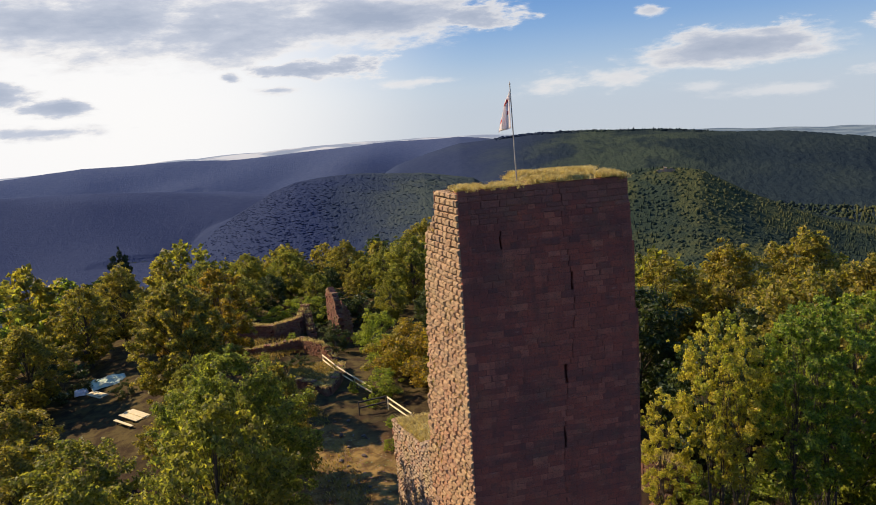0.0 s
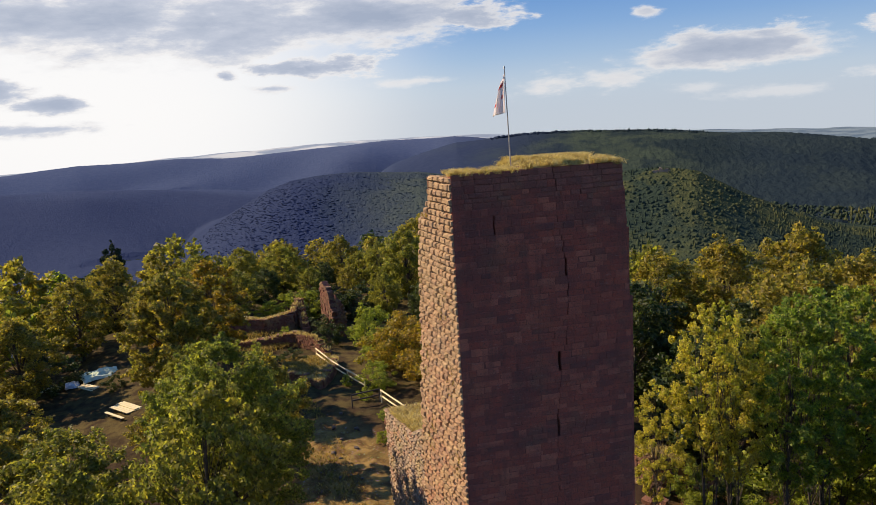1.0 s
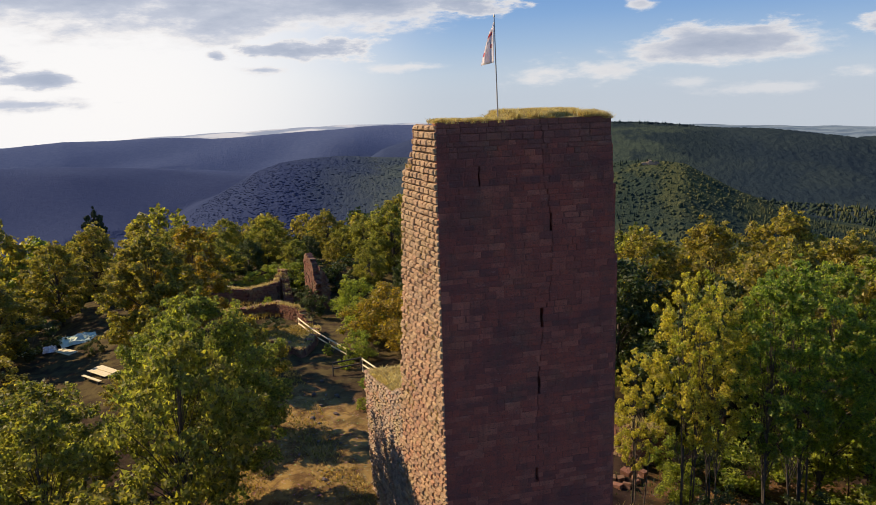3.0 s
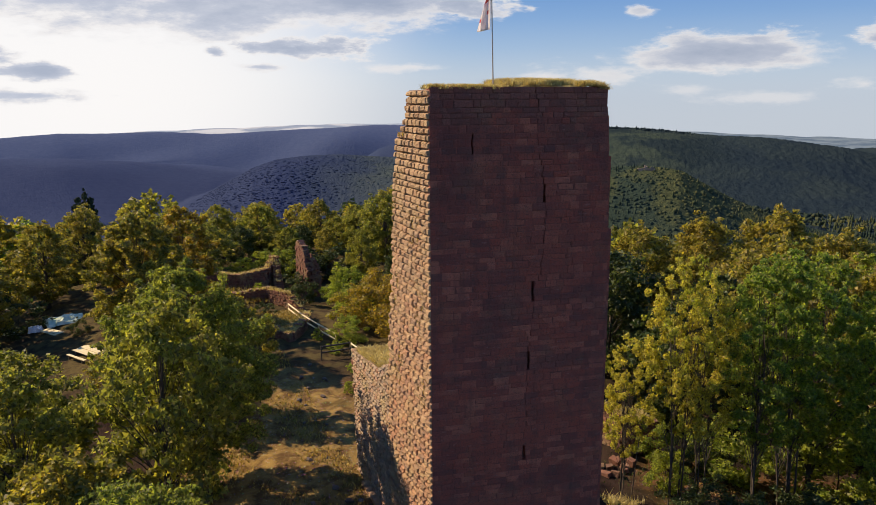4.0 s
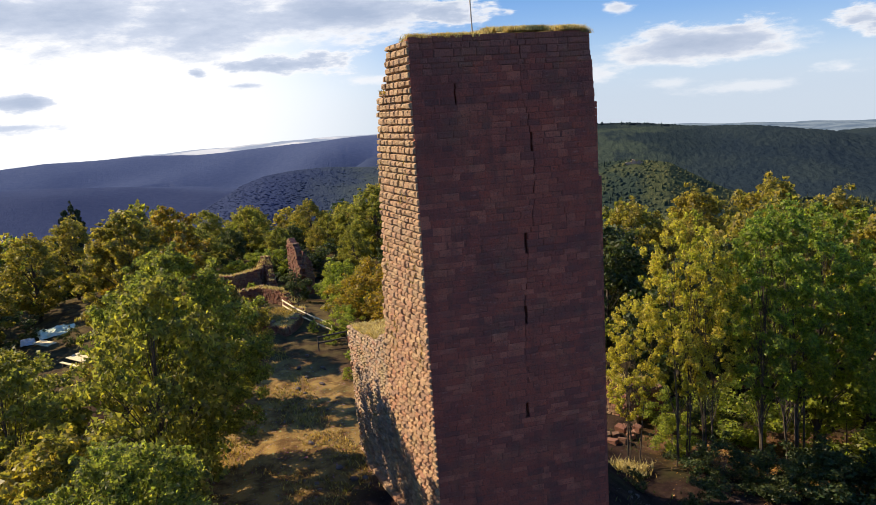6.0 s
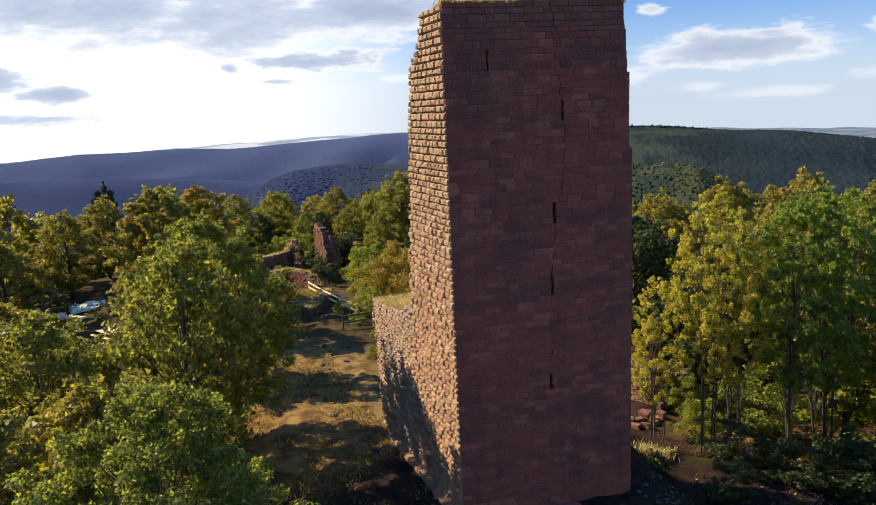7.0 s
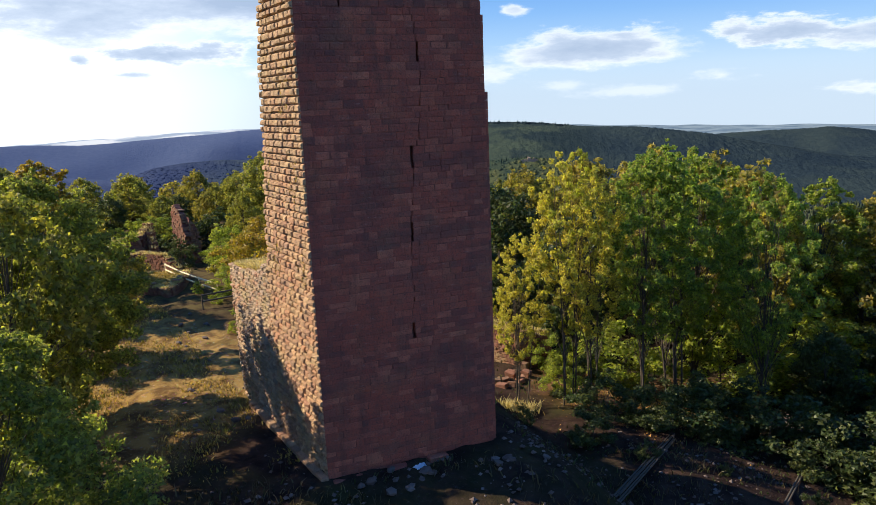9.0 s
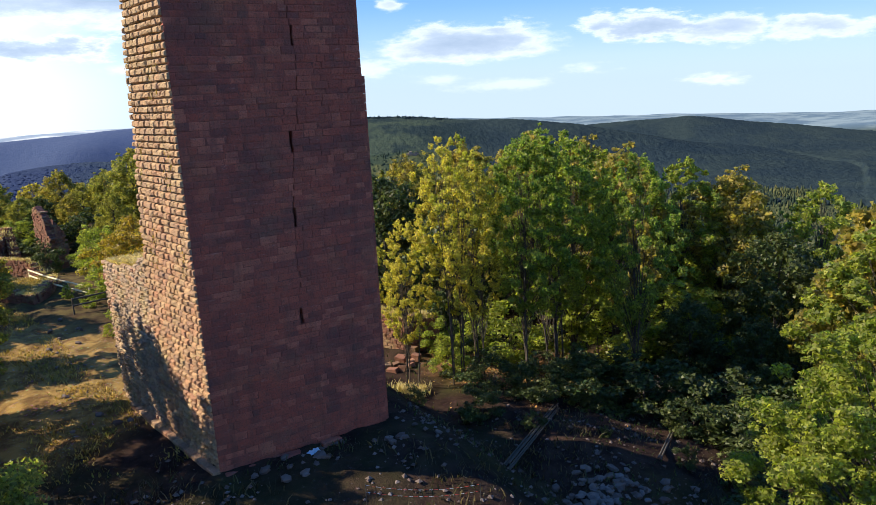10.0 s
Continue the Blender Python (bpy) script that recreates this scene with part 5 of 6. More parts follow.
# right of the keep
# added tree, hidden by the keep, that blocks the sun from the slope
oak_b(6.6, 8.7, 9.4, 0.62, 2.6, "green oak standing close behind the keep")
birch(17.4, 8.7, 11.9, 0.86, 0.3)
birch(14.3, 9.3, 7.1, 0.95, 2.2, "yellow birch with low spreading branches")
birch(19.3, 8.6, 10.8, 0.84, 4.0)
aspen(22.6, 7.2, 11.5, 0.98, 1.9)
aspen(25.8, 8.8, 11.8, 0.98, 3.6)
lime(29.3, 10.9, 10.8, 0.85, 3.1)
aspen(28.4, 4.8, 10.2, 0.85, 5.0)
beech(35.0, 21.5, 9.6, 1.0, 0.7)
lime(40.0, 19.0, 8.7, 1.0, 5.1)
beech(38.5, 15.5, 8.8, 1.0, 2.8)
lime(43.0, 13.0, 8.0, 1.1, 0.4)
beech(37.5, 29.0, 7.0, 1.1, 1.3)
beech(45.2, 27.1, 8.6, 1.1, 2.4)
beech(52.0, 43.0, 8.0, 1.1, 0.4)
# dark leaf colour stands in for the shade behind the birches
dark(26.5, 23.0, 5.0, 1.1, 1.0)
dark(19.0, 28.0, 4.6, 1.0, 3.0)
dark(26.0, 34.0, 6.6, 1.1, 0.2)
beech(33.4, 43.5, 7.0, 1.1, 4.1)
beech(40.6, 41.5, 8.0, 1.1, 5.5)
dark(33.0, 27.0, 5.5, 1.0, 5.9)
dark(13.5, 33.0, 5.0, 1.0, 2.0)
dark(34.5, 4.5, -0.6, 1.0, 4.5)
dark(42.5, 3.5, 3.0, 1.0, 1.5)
beech(47.0, 11.0, 6.4, 1.1, 2.5)
lime(52.0, 6.0, 5.4, 1.1, 1.2)
shrub(17.6, 6.2, -1.2, 1.4, 0.4)
bush(17.9, 9.9, -0.8, 1.1, 2.4)
shrub(20.2, 5.0, -1.5, 1.3, 5.4)
shrub(23.4, 3.6, -2.0, 1.5, 0.9)
shrub(26.8, 2.6, -2.2, 1.5, 2.6)
shrub(15.6, 3.8, -1.7, 1.2, 4.6)
bush(37.0, 9.4, -0.7, 1.6, 1.8)
bush(40.4, 7.2, -1.6, 1.5, 0.8)
shrub(19.8, 4.4, -2.4, 1.4, 1.1)
shrub(25.0, 5.4, -2.8, 1.4, 2.1)
shrub(29.5, 2.2, -3.6, 1.5, 3.1)
shrub(33.5, -1.5, -3.6, 1.6, 4.1)
shrub(28.5, -5.0, -3.4, 1.5, 5.1)
shrub(17.0, 0.8, -2.6, 1.1, 0.6)
shrub(38.5, 1.0, -3.8, 1.6, 0.2)
shrub(12.6, 5.6, -1.6, 1.1, 1.6)
for x0, y0, z1, w, a in ((12.0, -6.5, -2.4, 0.7, 0.3), (15.2, -8.2, -3.2, 0.9, 1.2), (20.5, -1.4, -3.6, 0.9, 2.2), (22.5, 2.4, -3.4, 1.1, 3.0), (27.4, -1.2, -3.8, 1.2, 4.4), (23.0, -4.6, -4.2, 0.9, 5.1), (31.5, -6.2, -3.6, 1.2, 0.9), (35.5, 3.4, -3.4, 1.3, 1.8), (14.8, 3.4, -2.5, 0.8, 2.7), (10.4, 3.2, -0.9, 0.7, 3.8), (18.2, -10.5, -4.0, 1.0, 0.1)):
    shrub(x0, y0, z1, w, a)
bush(19.6, 13.6, -0.9, 1.3, 0.8, "green undergrowth bush among the birch stems")
bush(25.4, 14.2, -0.7, 1.4, 3.0, "green undergrowth bush among the birch stems")
bush(30.6, 9.6, -1.3, 1.5, 5.2, "green undergrowth bush among the birch stems")
shrub(22.4, 13.6, -2.4, 1.2, 0.4)
# on the slope before the keep
near_lime(19.8, -15.4, 6.0, 1.15, 0.9, "light green tree on the slope before the keep")
lime(34.5, -9.0, 6.8, 1.2, 2.9)
beech(39.0, -6.5, 7.0, 1.1, 4.6)
shrub(25.5, -8.5, -3.8, 1.5, 1.3)
shrub(30.5, -3.0, -3.0, 1.6, 2.3)
dark(36.0, 0.0, -1.4, 1.0, 3.3)

rs = np.random.RandomState(77)
RING = []
for y0 in np.arange(82, 134, 8.0):
    for x0 in np.arange(-46, 62, 7.5):
        RING.append((x0 + rs.uniform(-2.5, 2.5), y0 + rs.uniform(-3, 3)))
for x0 in np.arange(50, 96, 8.0):
    for y0 in np.arange(-4, 82, 8.5):
        RING.append((x0 + rs.uniform(-3, 3), y0 + rs.uniform(-3, 3)))
for x0 in np.arange(18, 50, 8.0):
    for y0 in np.arange(50, 82, 8.5):
        RING.append((x0 + rs.uniform(-3, 3), y0 + rs.uniform(-3, 3)))
for x0 in np.arange(-72, -34, 8.0):
    for y0 in np.arange(8, 82, 8.5):
        RING.append((x0 + rs.uniform(-3, 3), y0 + rs.uniform(-3, 3)))
for x0, y0 in RING:
    k = rs.rand()
    if x0 > 45:
        k *= 0.7 if k < 0.85 else 1.0
    kind_of = far_oak if k < 0.3 else far_beech if k < 0.66 else far_dark if k < 0.85 else far_lime
    z = float(ground_z(x0, y0))
    top = z + rs.uniform(9.5, 12.5)
    if y0 > 80 and -20 < x0 < 20:
        top = min(top, 4.0)
    kind_of(x0, y0, top, rs.uniform(0.95, 1.2), rs.uniform(0, 6.28), grp="trees of the hill wood")


# ---- ruins and small things ----
def low_wall(name, pts, tops, thick, label, seed, crest=True):
    """A ruined rubble wall along a line of points, its top as uneven as given."""
    wall_ob = thing(name, Matrix.Identity(4), label, "wall")
    rnd = random.Random(seed)
    rest = 0
    for (ax, ay), (bx, by), za, zb in zip(pts, pts[1:], tops, tops[1:]):
        a, b = Vector((ax, ay, 0)), Vector((bx, by, 0))
        d = b - a
        ln = d.length
        along = d.normalized()
        side = Vector((-along.y, along.x, 0)) * thick / 2
        g = min(float(ground_z(ax, ay)), float(ground_z(bx, by))) - 0.4
        plan = [tuple((a - side)[:2]), tuple((b - side)[:2]), tuple((b + side)[:2]), tuple((a + side)[:2])]
        part("core", prism(plan, g, [za - 0.1, zb - 0.1, zb - 0.1, za - 0.1]), M_MORTAR, wall_ob)
        z = g
        while z < max(za, zb):
            h = rnd.uniform(0.19, 0.29)
            u = rnd.uniform(-0.1, 0.1)
            while u < ln - 0.05:
                w = rnd.uniform(0.25, 0.6)
                t = za + (zb - za) * (u + w / 2) / ln + rnd.uniform(-0.18, 0.12)
                if z + h * 0.6 < t:
                    bm = box_bm(w - 0.03, thick + rnd.uniform(0.04, 0.18), h - 0.025, 0.018, 0.04, rnd)
                    p = a + along * (u + w / 2)
                    part("stone", bm, M_RUIN, wall_ob, m=Matrix.Translation((p.x, p.y, z)) @ Matrix.Rotation(math.atan2(along.y, along.x), 4, "Z"))
                u += w
            z += h
    if crest:
        rs = np.random.RandomState(seed)
        px_, py_, pz_ = [], [], []
        for (ax, ay), (bx, by), za, zb in zip(pts, pts[1:], tops, tops[1:]):
            k = int(260 * math.hypot(bx - ax, by - ay))
            f = rs.rand(k)
            keep = np.sin(f * 17 + seed) + rs.uniform(-1, 1, k) > -0.3
            f = f[keep]
            px_ += list(ax + (bx - ax) * f + rs.randn(len(f)) * thick * 0.3)
            py_ += list(ay + (by - ay) * f + rs.randn(len(f)) * thick * 0.3)
            pz_ += list(za + (zb - za) * f - 0.12)
        blades("wall_top_grass", np.stack([px_, py_, pz_], -1), M_STRAW, 0.24, 1.1, rs, "pale dry grass along the crest of the ruined wall", width=0.03)
    return wall_ob


low_wall("courtyard_wall", [(-14.0, 57.4), (-9.4, 55.4), (-6.3, 56.2), (-5.3, 57.8), (-4.9, 55.0)], [2.2, 1.9, 2.3, 3.3, 1.0], 0.8, "low ruined red sandstone wall with an uneven crest", 41)
low_wall("inner_wall", [(-12.5, 50.6), (-9.0, 50.1), (-6.2, 49.7), (-4.2, 47.2), (-3.1, 45.3)], [0.9, 1.1, 1.6, 1.6, 0.5], 0.6, "crumbled inner wall of red sandstone", 42)
low_wall("terrace_wall", [(-8.0, 40.0), (-5.9, 37.6), (-4.4, 35.6), (-3.1, 38.6), (-2.6, 42.0)], [0.8, 0.9, 0.85, 1.0, 0.8], 0.6, "low terrace wall holding a grassy ledge", 43)
low_wall("wall_fragment", [(-2.5, 57.8), (-2.2, 57.0), (-1.75, 55.8), (-1.5, 55.1)], [4.5, 5.3, 4.4, 2.4], 0.6, "tall leaning fragment of red sandstone wall", 44, False)
low_wall("wall_fragment", [(-1.3, 55.2), (-0.5, 55.6)], [4.0, 2.6], 0.6, "shaded return of the tall red wall fragment", 46, False)


def terrace():
    """Raised grassy ledge behind the terrace wall, its rim uneven."""
    plan = [(-8.0, 40.2), (-5.9, 37.9), (-4.5, 36.0), (-3.3, 38.7), (-2.8, 41.8), (-4.6, 44.0), (-7.6, 44.2)]
    bm = prism(plan, -0.4, [0.72, 0.78, 0.74, 0.85, 0.7, 0.5, 0.45], 0.08, 17)
    me = bpy.data.meshes.new("grassy_terrace")
    bm.to_mesh(me)
    bm.free()
    me.materials.append(M_TURF)
    tagged(new("grassy_terrace", me), "raised ledge of dry turf held by the terrace wall", "terrace")
    rs = np.random.RandomState(19)
    gx, gy = rs.uniform(-7.8, -2.9, 5200), rs.uniform(36.2, 44.0, 5200)
    inside = (gy > 36.0 + np.abs(gx + 4.5) * np.where(gx < -4.5, 1.15, 1.9)) & (gx < -2.8)
    gx, gy = gx[inside], gy[inside]
    blades("terrace_grass", np.stack([gx, gy, np.interp(gy, [36, 41, 44], [0.74, 0.72, 0.45])], -1), M_GRASS, 0.16, 1.0, rs, "short dry grass on the terrace", width=0.035)


terrace()


def rail_fence(pts, label, mat=None):
    fence = thing("rail_fence", Matrix.Identity(4), label, "fence")
    for (ax, ay), (bx, by) in zip(pts, pts[1:]):
        za, zb = float(ground_z(ax, ay)) + 0.1, float(ground_z(bx, by)) + 0.1
        for h in (0.55, 1.05):
            part("rail", rod_bm((ax, ay, za + h), (bx, by, zb + h), 0.07, 0.06, 6), mat or M_TIMBER, fence, "weathered timber rail" if mat else "pale peeled timber rail")
    for x, y in pts:
        z = float(ground_z(x, y))
        part("post", rod_bm((x, y, z - 0.4), (x, y, z + 1.25), 0.06, 0.05, 6), mat or M_TIMBER, fence)


rail_fence([(-4.3, 43.8), (-3.1, 39.3), (-1.9, 35.9), (-0.7, 32.9)], "sunlit pale timber rail fence by the yard")
rail_fence([(0.3, 29.9), (1.6, 25.8)], "short pale timber rail fence beside the wall stump")
rail_fence([(-2.2, 29.7), (0.2, 30.2)], "short grey weathered rail fence across the path", M_GREYWOOD)


def pallet_stack():
    """Two low stacks of pale boards lying on bearers."""
    stack = thing("timber_stack", pose(-21.6, 38.0, float(ground_z(-21.6, 38.0)), 0, 0, -48) @ Matrix.Diagonal((0.72, 0.8, 0.9, 1)), "stack of pale sawn boards lying on bearers in the clearing", "timber")
    rnd = random.Random(51)
    for i in range(2):
        part("bearer", box_bm(0.14, 1.9, 0.22, 0.01), M_GREYWOOD, stack, m=Matrix.Translation((-1.1 + 2.2 * i, 0, 0.0)))
    for i in range(6):
        part("board", box_bm(4.0 + rnd.uniform(-0.2, 0.2), 0.27, 0.07, 0.008), M_TIMBER, stack, m=Matrix.Translation((rnd.uniform(-0.1, 0.1), -0.8 + i * 0.30, 0.22)))
    for i in range(3):
        part("board", box_bm(3.9, 0.27, 0.07, 0.008), M_TIMBER, stack, m=Matrix.Translation((rnd.uniform(-0.1, 0.1), 0.1 + i * 0.30, 0.30)))
    low = thing("plank_bench", pose(-22.3, 36.6, float(ground_z(-22.3, 36.6)), 0, 0, -48) @ Matrix.Diagonal((0.72, 0.8, 0.9, 1)), "low bench of one pale plank beside the timber stack", "bench")
    part("seat", box_bm(3.8, 0.34, 0.07, 0.01), M_TIMBER, low, m=Matrix.Translation((0, 0, 0.36)))
    for i in (-1.4, 1.4):
        part("leg", box_bm(0.2, 0.28, 0.36, 0.01), M_GREYWOOD, low, m=Matrix.Translation((i, 0, 0)))


pallet_stack()


def sheet(name, x, y, turn, w, d, h, mat, label, category, sag, seed):
    """A crumpled sheet stretched over something low."""
    rs = np.random.RandomState(seed)
    nx, ny = 18, 14
    u, v = np.meshgrid(np.linspace(-1, 1, nx), np.linspace(-1, 1, ny), indexing="ij")
    z = h * (1 - 0.55 * np.abs(v) ** 1.5) * (1 - 0.25 * u ** 2) + sag * np.sin(u * 5 + v * 3) * np.sin(v * 6 - u * 2) + rs.randn(nx, ny) * sag * 0.25
    edge = np.maximum(np.abs(u), np.abs(v)) > 0.97
    z = np.where(edge, z * 0.25, z)
    me = mesh_from(name, np.stack([u * w / 2 + rs.randn(nx, ny) * 0.03, v * d / 2 + rs.randn(nx, ny) * 0.03, z], -1).reshape(-1, 3),
                   np.array([(i * ny + j, (i + 1) * ny + j, (i + 1) * ny + j + 1, i * ny + j + 1) for i in range(nx - 1) for j in range(ny - 1)]), mat)
    ob = new(name, me)
    ob.matrix_world = pose(x, y, float(ground_z(x, y)), 0, 0, turn)
    ob.modifiers.new("thick", "SOLIDIFY").thickness = 0.02
    tagged(ob, label, category)


sheet("tarpaulin", -26.6, 51.0, 28, 3.8, 2.8, 0.55, M_TARP, "crumpled green and white tarpaulin over a store heap", "tarpaulin", 0.12, 61)
sheet("white_sheet", -29.0, 49.6, 10, 1.3, 1.2, 0.6, M_WHITE, "bright white plastic sheet over a small heap", "sheet", 0.1, 62)
sheet("plastic_film", -31.3, 50.2, -15, 2.2, 1.4, 0.25, M_TARP, "pale rumpled plastic film on the ground", "sheet", 0.08, 63)
sheet("sack", 4.0, -0.85, 20, 0.55, 0.3, 0.18, M_BAG, "pale blue plastic sack at the foot of the keep", "sack", 0.03, 64)


def boards_heap():
    heap = thing("board_heap", pose(-27.2, 48.0, float(ground_z(-27.2, 48.0)) + 0.02, 0, 0, -40), "few pale boards leaning beside the tarpaulin", "timber")
    rnd = random.Random(52)
    for i in range(4):
        part("board", box_bm(2.6, 0.22, 0.06, 0.008), M_TIMBER, heap, m=pose(rnd.uniform(-0.2, 0.2), i * 0.25 - 0.4, 0.03 + 0.03 * i, 0, 0, rnd.uniform(-6, 6)))


boards_heap()


def wall_beams():
    """Two pale beams lying on the end of the low courtyard wall."""
    beams = thing("timber_beams", pose(-12.6, 56.9, 2.15, 0, 4, -28), "two pale sawn beams lying on the ruined courtyard wall", "timber")
    for i in range(2):
        part("beam", box_bm(2.2 - 0.5 * i, 0.14, 0.12, 0.01), M_TIMBER, beams, m=pose(0.5 * i, -0.25 * i, 0.0, 0, 0, 14 * i))


wall_beams()


def crest_stones():
    """Squared stones on the tower top beside the pole."""
    rb = random.Random(33)
    for x, y, z in ((3.55, 1.25, 21.12), (4.1, 1.5, 21.16), (0.5, 0.35, 21.1)):
        me = bpy.data.meshes.new("loose_block")
        bm = box_bm(0.5, 0.36, 0.3, 0.02, 0.03, rb)
        bm.to_mesh(me)
        bm.free()
        me.materials.append(M_TOP)
        ob = new("loose_block", me)
        ob.matrix_world = pose(x, y, z, rb.uniform(-3, 3), rb.uniform(-3, 3), rb.uniform(-12, 12))
        tagged(ob, "squared grey sandstone block lying on the tower top", "rock", "blocks on the tower top")


crest_stones()


def rock_bm(r, rnd):
    bm = bmesh.new()
    bmesh.ops.create_icosphere(bm, subdivisions=1, radius=r)
    k = [rnd.uniform(0.7, 1.25) for _ in range(3)]
    ph = rnd.uniform(0, 6)
    for v in bm.verts:
        w = 1 + 0.45 * noise.noise(v.co * (1.4 / r) + Vector((ph, ph * 2, 0))) + rnd.uniform(-0.1, 0.1)
        v.co = Vector((v.co.x * k[0], v.co.y * k[1], v.co.z * k[2] * 0.7)) * w
    return bm


def rocks(places, label, grp, seed, name="boulder", mat=None):
    rnd = random.Random(seed)
    shapes = []
    for i in range(6):
        me = bpy.data.meshes.new("boulder")
        bm = rock_bm(1.0, rnd)
        bm.to_mesh(me)
        bm.free()
        me.materials.append(mat or M_RUBBLE)
        shapes.append(me)
    for x, y, r in places:
        ob = new(name, rnd.choice(shapes))
        ob.matrix_world = Matrix.Translation((x, y, float(ground_z(x, y)) + r * 0.2)) @ Euler((rnd.uniform(-0.3, 0.3), rnd.uniform(-0.3, 0.3), rnd.uniform(0, 6.3))).to_matrix().to_4x4() @ Matrix.Diagonal((r, r, r * rnd.uniform(0.7, 1.0), 1))
        tagged(ob, label, "rock", grp)


rnd = random.Random(71)
heap = [(16.6 + rnd.gauss(0, 1.9), -5.6 + rnd.gauss(0, 0.9), rnd.uniform(0.10, 0.30)) for _ in range(110)]
rocks(heap, "grey pink sandstone boulder in the rubble heap", "boulders of the rubble heap", 72)
rocks([(rnd.uniform(8.5, 24), rnd.uniform(-6, 4), rnd.uniform(0.06, 0.16)) for _ in range(26)], "small sandstone block lying on the slope", "loose stones on the slope", 73, "loose_stone")
rocks([(32.0 + rnd.gauss(0, 1.2), 5.0 + rnd.gauss(0, 0.9), rnd.uniform(0.2, 0.6)) for _ in range(16)], "sunlit sandstone block among the brambles", "stones among the brambles", 74, "loose_stone")


def squared_blocks():
    """Tumbled squared stones before the low retaining wall."""
    rb = random.Random(75)
    for i in range(11):
        x, y = 15.6 + rb.gauss(0, 1.0), 13.2 + rb.gauss(0, 0.8)
        me = bpy.data.meshes.new("loose_block")
        bm = box_bm(rb.uniform(0.4, 0.8), rb.uniform(0.35, 0.55), rb.uniform(0.3, 0.6), 0.018, 0.05, rb)
        bm.to_mesh(me)
        bm.free()
        me.materials.append(M_RUIN if i % 4 else M_LEFT)
        ob = new("loose_block", me)
        ob.matrix_world = pose(x, y, float(ground_z(x, y)) - 0.08, rb.uniform(-14, 14), rb.uniform(-14, 14), rb.uniform(0, 180))
        tagged(ob, "squared orange sandstone block tumbled before the low wall", "rock", "blocks before the low wall")


squared_blocks()


def scree():
    """Small broken stones strewn over the shaded slope."""
    rs = np.random.RandomState(79)
    k = 7000
    x, y = rs.uniform(-9, 30, k), rs.uniform(-15, 3.5, k)
    ok = (np.sin(x * 0.8 + 1.3 * np.sin(y * 0.7)) * np.sin(y * 0.9 + x * 0.25) + rs.uniform(-0.6, 0.6, k) > 0.1) & ~((x > -0.6) & (x < 8.2) & (y > -0.5))
    x, y = x[ok], y[ok]
    k = len(x)
    r = 0.025 + 0.15 * rs.rand(k) ** 4
    shape = np.array([[1, 0, 0], [0, 1, 0], [-1, 0, 0], [0, -1, 0], [0, 0, 0.7], [0, 0, -0.7]])
    v = shape[None] * rs.uniform(0.6, 1.3, (k, 6, 1)) * r[:, None, None]
    t = rs.uniform(0, 6.28, k)
    c_, s_ = np.cos(t)[:, None], np.sin(t)[:, None]
    v = np.stack([v[:, :, 0] * c_ - v[:, :, 1] * s_ + x[:, None], v[:, :, 0] * s_ + v[:, :, 1] * c_ + y[:, None], v[:, :, 2] + (ground_z(x, y) + r * 0.3)[:, None]], -1)
    f = np.array([[0, 1, 4], [1, 2, 4], [2, 3, 4], [3, 0, 4], [1, 0, 5], [2, 1, 5], [3, 2, 5], [0, 3, 5]])
    me = mesh_from("scree", v.reshape(-1, 3), (f[None] + (np.arange(k) * 6)[:, None, None]).reshape(-1, 3), M_RUBBLE)
    tagged(new("scree", me), "small broken stones strewn over the shaded slope", "stones", kind="stuff")


scree()
rocks([(-7.6 + rnd.gauss(0, 0.7), 3.0 + rnd.gauss(0, 0.6), rnd.uniform(0.1, 0.22)) for _ in range(16)], "small pinkish stone in the yard", "stones in the yard", 76, "loose_stone", M_LEFT)
rocks([(rnd.uniform(0.3, 9.0), rnd.uniform(-2.2, -0.5), rnd.uniform(0.06, 0.24)) for _ in range(26)], "broken stone at the foot of the keep", "stones at the foot of the keep", 77, "loose_stone")
rocks([(rnd.uniform(-4.5, -1.8), rnd.uniform(3, 30), rnd.uniform(0.08, 0.25)) for _ in range(20)], "stone lying on the castle yard", "stones in the yard", 78, "loose_stone")

low_wall("retaining_wall", [(15.0, 20.0), (17.4, 15.0), (19.4, 14.6)], [-0.3, -0.5, -0.9], 0.7, "low sunlit retaining wall with grass on top", 45)
rs = np.random.RandomState(80)
gx = rs.uniform(15.0, 19.4, 2200)
blades("retaining_wall_grass", np.stack([gx, np.interp(gx, [15.0, 17.4, 19.4], [20.0, 15.0, 14.6]) + rs.uniform(-0.1, 1.6, 2200), np.interp(gx, [15.0, 17.4, 19.4], [-0.45, -0.65, -1.05])], -1), M_STRAW, 0.35, 0.8, rs, "dry grass along the retaining wall")
gx, gy = rs.normal(23.6, 2.6, 5200), rs.normal(8.0, 2.2, 5200)
blades("leaf_litter", np.stack([gx, gy, ground_z(gx, gy) + 0.005], -1), M_LITTER, 0.05, 2.6, rs, "fallen orange leaves under the birches", "leaves", 0.045)
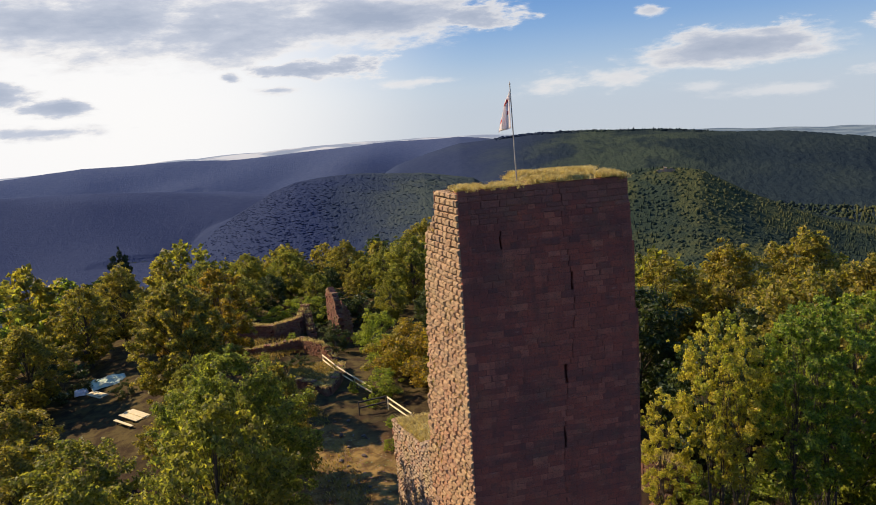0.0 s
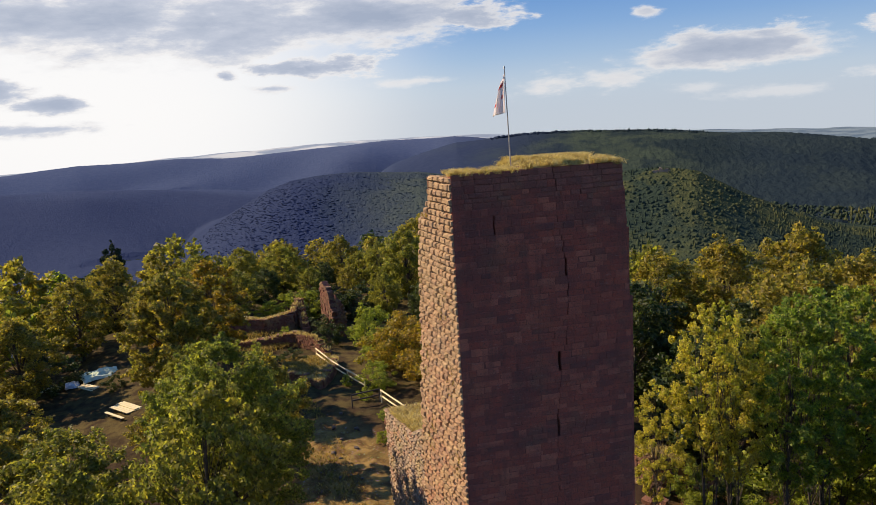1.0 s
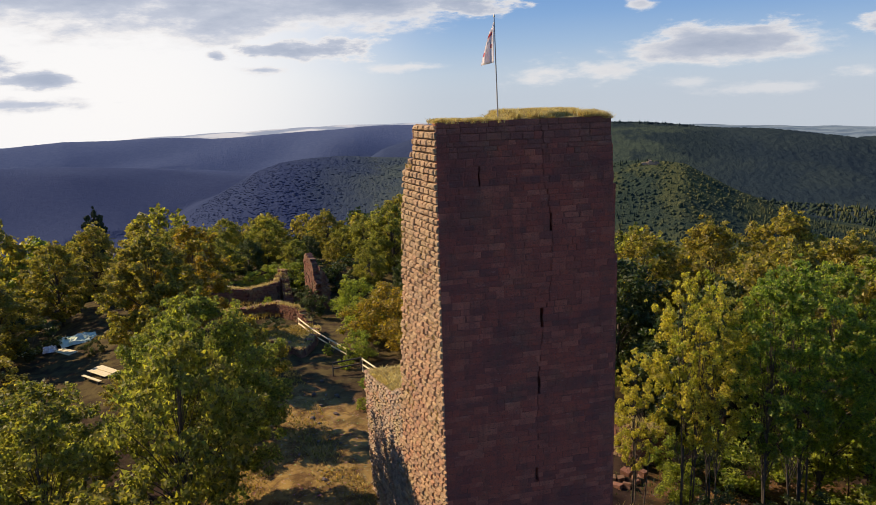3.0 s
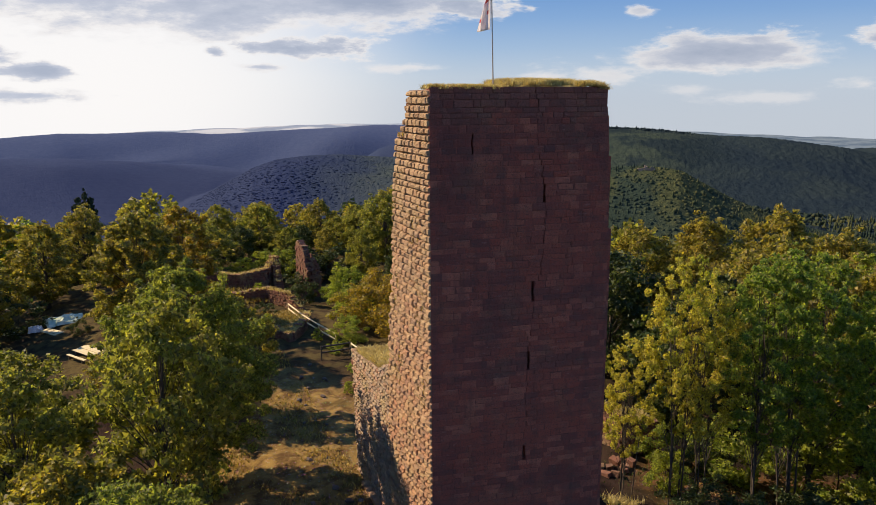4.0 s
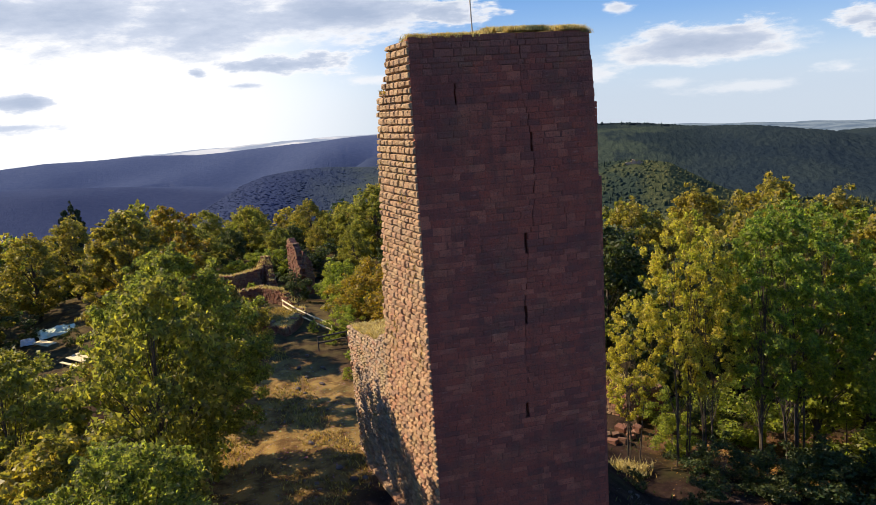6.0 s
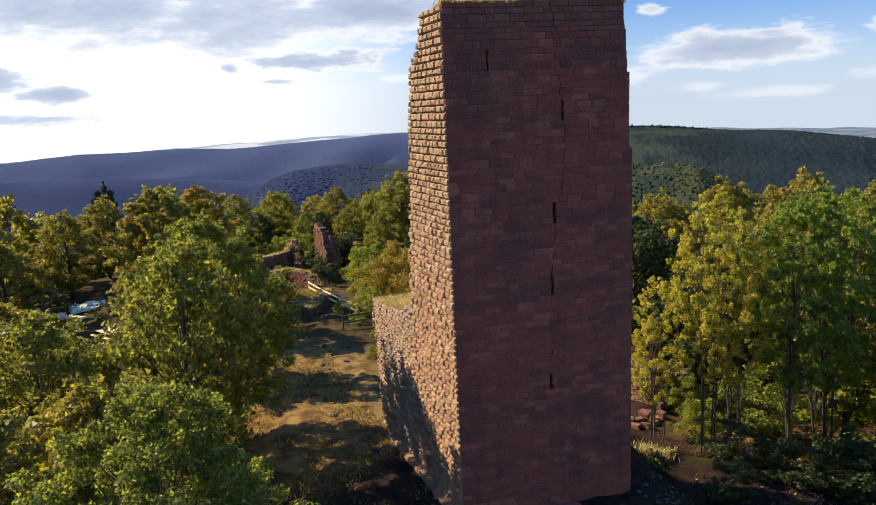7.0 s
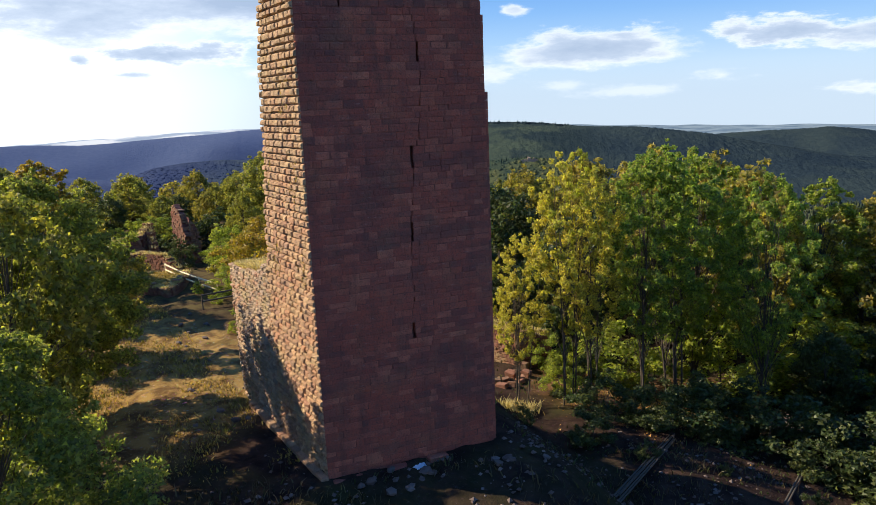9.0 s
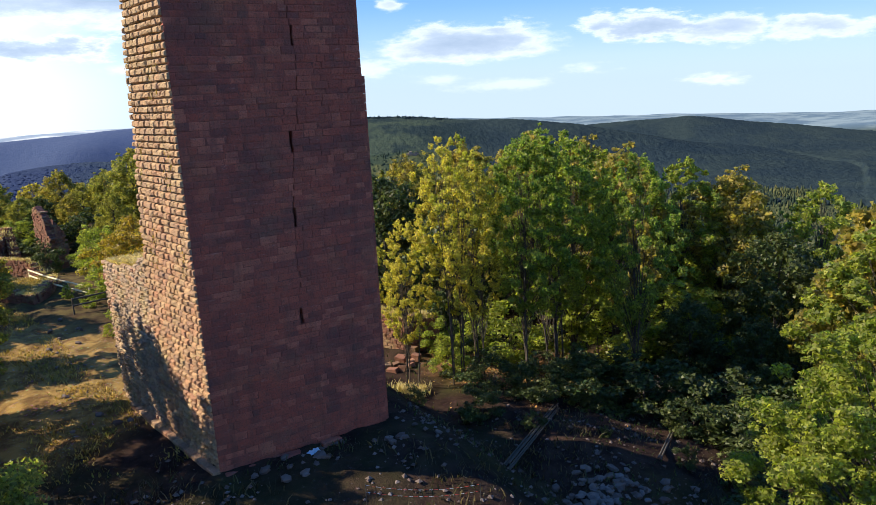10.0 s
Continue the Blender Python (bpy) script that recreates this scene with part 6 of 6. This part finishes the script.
gx, gy = rs.normal(13.9, 0.5, 700), rs.normal(8.4, 0.35, 700)
blades("grass_tuft", np.stack([gx, gy, ground_z(gx, gy)], -1), M_STRAW, 0.5, 0.8, rs, "bright yellow tuft of grass by the birches")
for cx, cy, cnt in ((-7.5, 51.0, 1600), (-10.4, 49.2, 900), (-11.5, 54.6, 900)):
    gx, gy = rs.normal(cx, 1.6, cnt), rs.normal(cy, 1.0, cnt)
    blades("ledge_grass", np.stack([gx, gy, ground_z(gx, gy) + 0.3], -1), M_GRASS, 0.35, 0.8, rs, "grass growing on the ruined ledge")


def logs(name, a, b, count, r, label, seed):
    pile = thing(name, Matrix.Identity(4), label, "logs")
    rnd = random.Random(seed)
    ax, ay = a
    bx, by = b
    d = Vector((bx - ax, by - ay, 0)).normalized()
    side = Vector((-d.y, d.x, 0))
    for i in range(count):
        o = side * (i * r * 2.3) + d * rnd.uniform(-0.5, 0.5)
        p = Vector((ax, ay, float(ground_z(ax, ay)) + r + 0.15)) + o
        q = Vector((bx, by, float(ground_z(bx, by)) + r + 0.15)) + o
        part("log", rod_bm(p, q, r * rnd.uniform(0.8, 1.1), r * rnd.uniform(0.6, 0.9), 9), M_GREYWOOD, pile)


logs("log_pile", (12.8, -3.0), (20.8, 2.7), 5, 0.045, "five long grey timber poles lying on the slope", 91)
logs("fallen_pole", (21.6, -4.2), (25.6, -1.6), 2, 0.055, "two grey poles lying by the rubble heap", 92)


def tape_barrier():
    a, b = Vector((4.35, -5.1, float(ground_z(4.35, -5.1)))), Vector((8.3, -7.0, float(ground_z(8.3, -7.0))))
    fence = thing("chain_barrier", Matrix.Identity(4), "low red and white chain barrier on two posts", "barrier")
    for p in (a, b):
        part("post", rod_bm(p - Vector((0, 0, 0.3)), p + Vector((0, 0, 0.95)), 0.02, 0.02, 8), M_BLACK, fence)
    for h in (0.9, 0.62):
        for i in range(22):
            f0, f1 = i / 22, (i + 0.82) / 22
            sag = lambda f: -0.22 * (1 - (2 * f - 1) ** 2)
            p = a.lerp(b, f0) + Vector((0, 0, h + sag(f0)))
            q = a.lerp(b, f1) + Vector((0, 0, h + sag(f1)))
            part("chain_link", rod_bm(p, q, 0.005, 0.005, 6), M_CHAIN_RED if i % 2 else M_BAG, fence)


tape_barrier()


def far_ruin():
    az_, dist = radians(29.9), 1235.0
    x, y = dist * math.sin(az_), dist * math.cos(az_)
    z = float(ground_z(x, y))
    r = thing("distant_castle_ruin", pose(x, y, z + 5, 0, 0, -25) @ Matrix.Diagonal((0.62, 0.62, 0.75, 1)), "small pale castle ruin among trees on the far spur", "castle")
    part("tower", prism([(-4, -4), (4, -4), (4, 4), (-4, 4)], -10, [8, 6, 7, 9], 0.3), M_STUMP, r)
    part("wall", prism([(4, -3), (24, -2), (24, 1), (4, 0)], -10, [4, 3, 2, 4], 0.5), M_STUMP, r)
    part("wall", prism([(-22, -1), (-4, -2), (-4, 1), (-22, 2)], -10, [2, 4, 4, 2], 0.5), M_STUMP, r)
    part("gable", prism([(12, -3.2), (19, -3.0), (19, -1), (12, -1)], 0, [7, 6, 6, 7], 0.5), M_STUMP, r)


far_ruin()
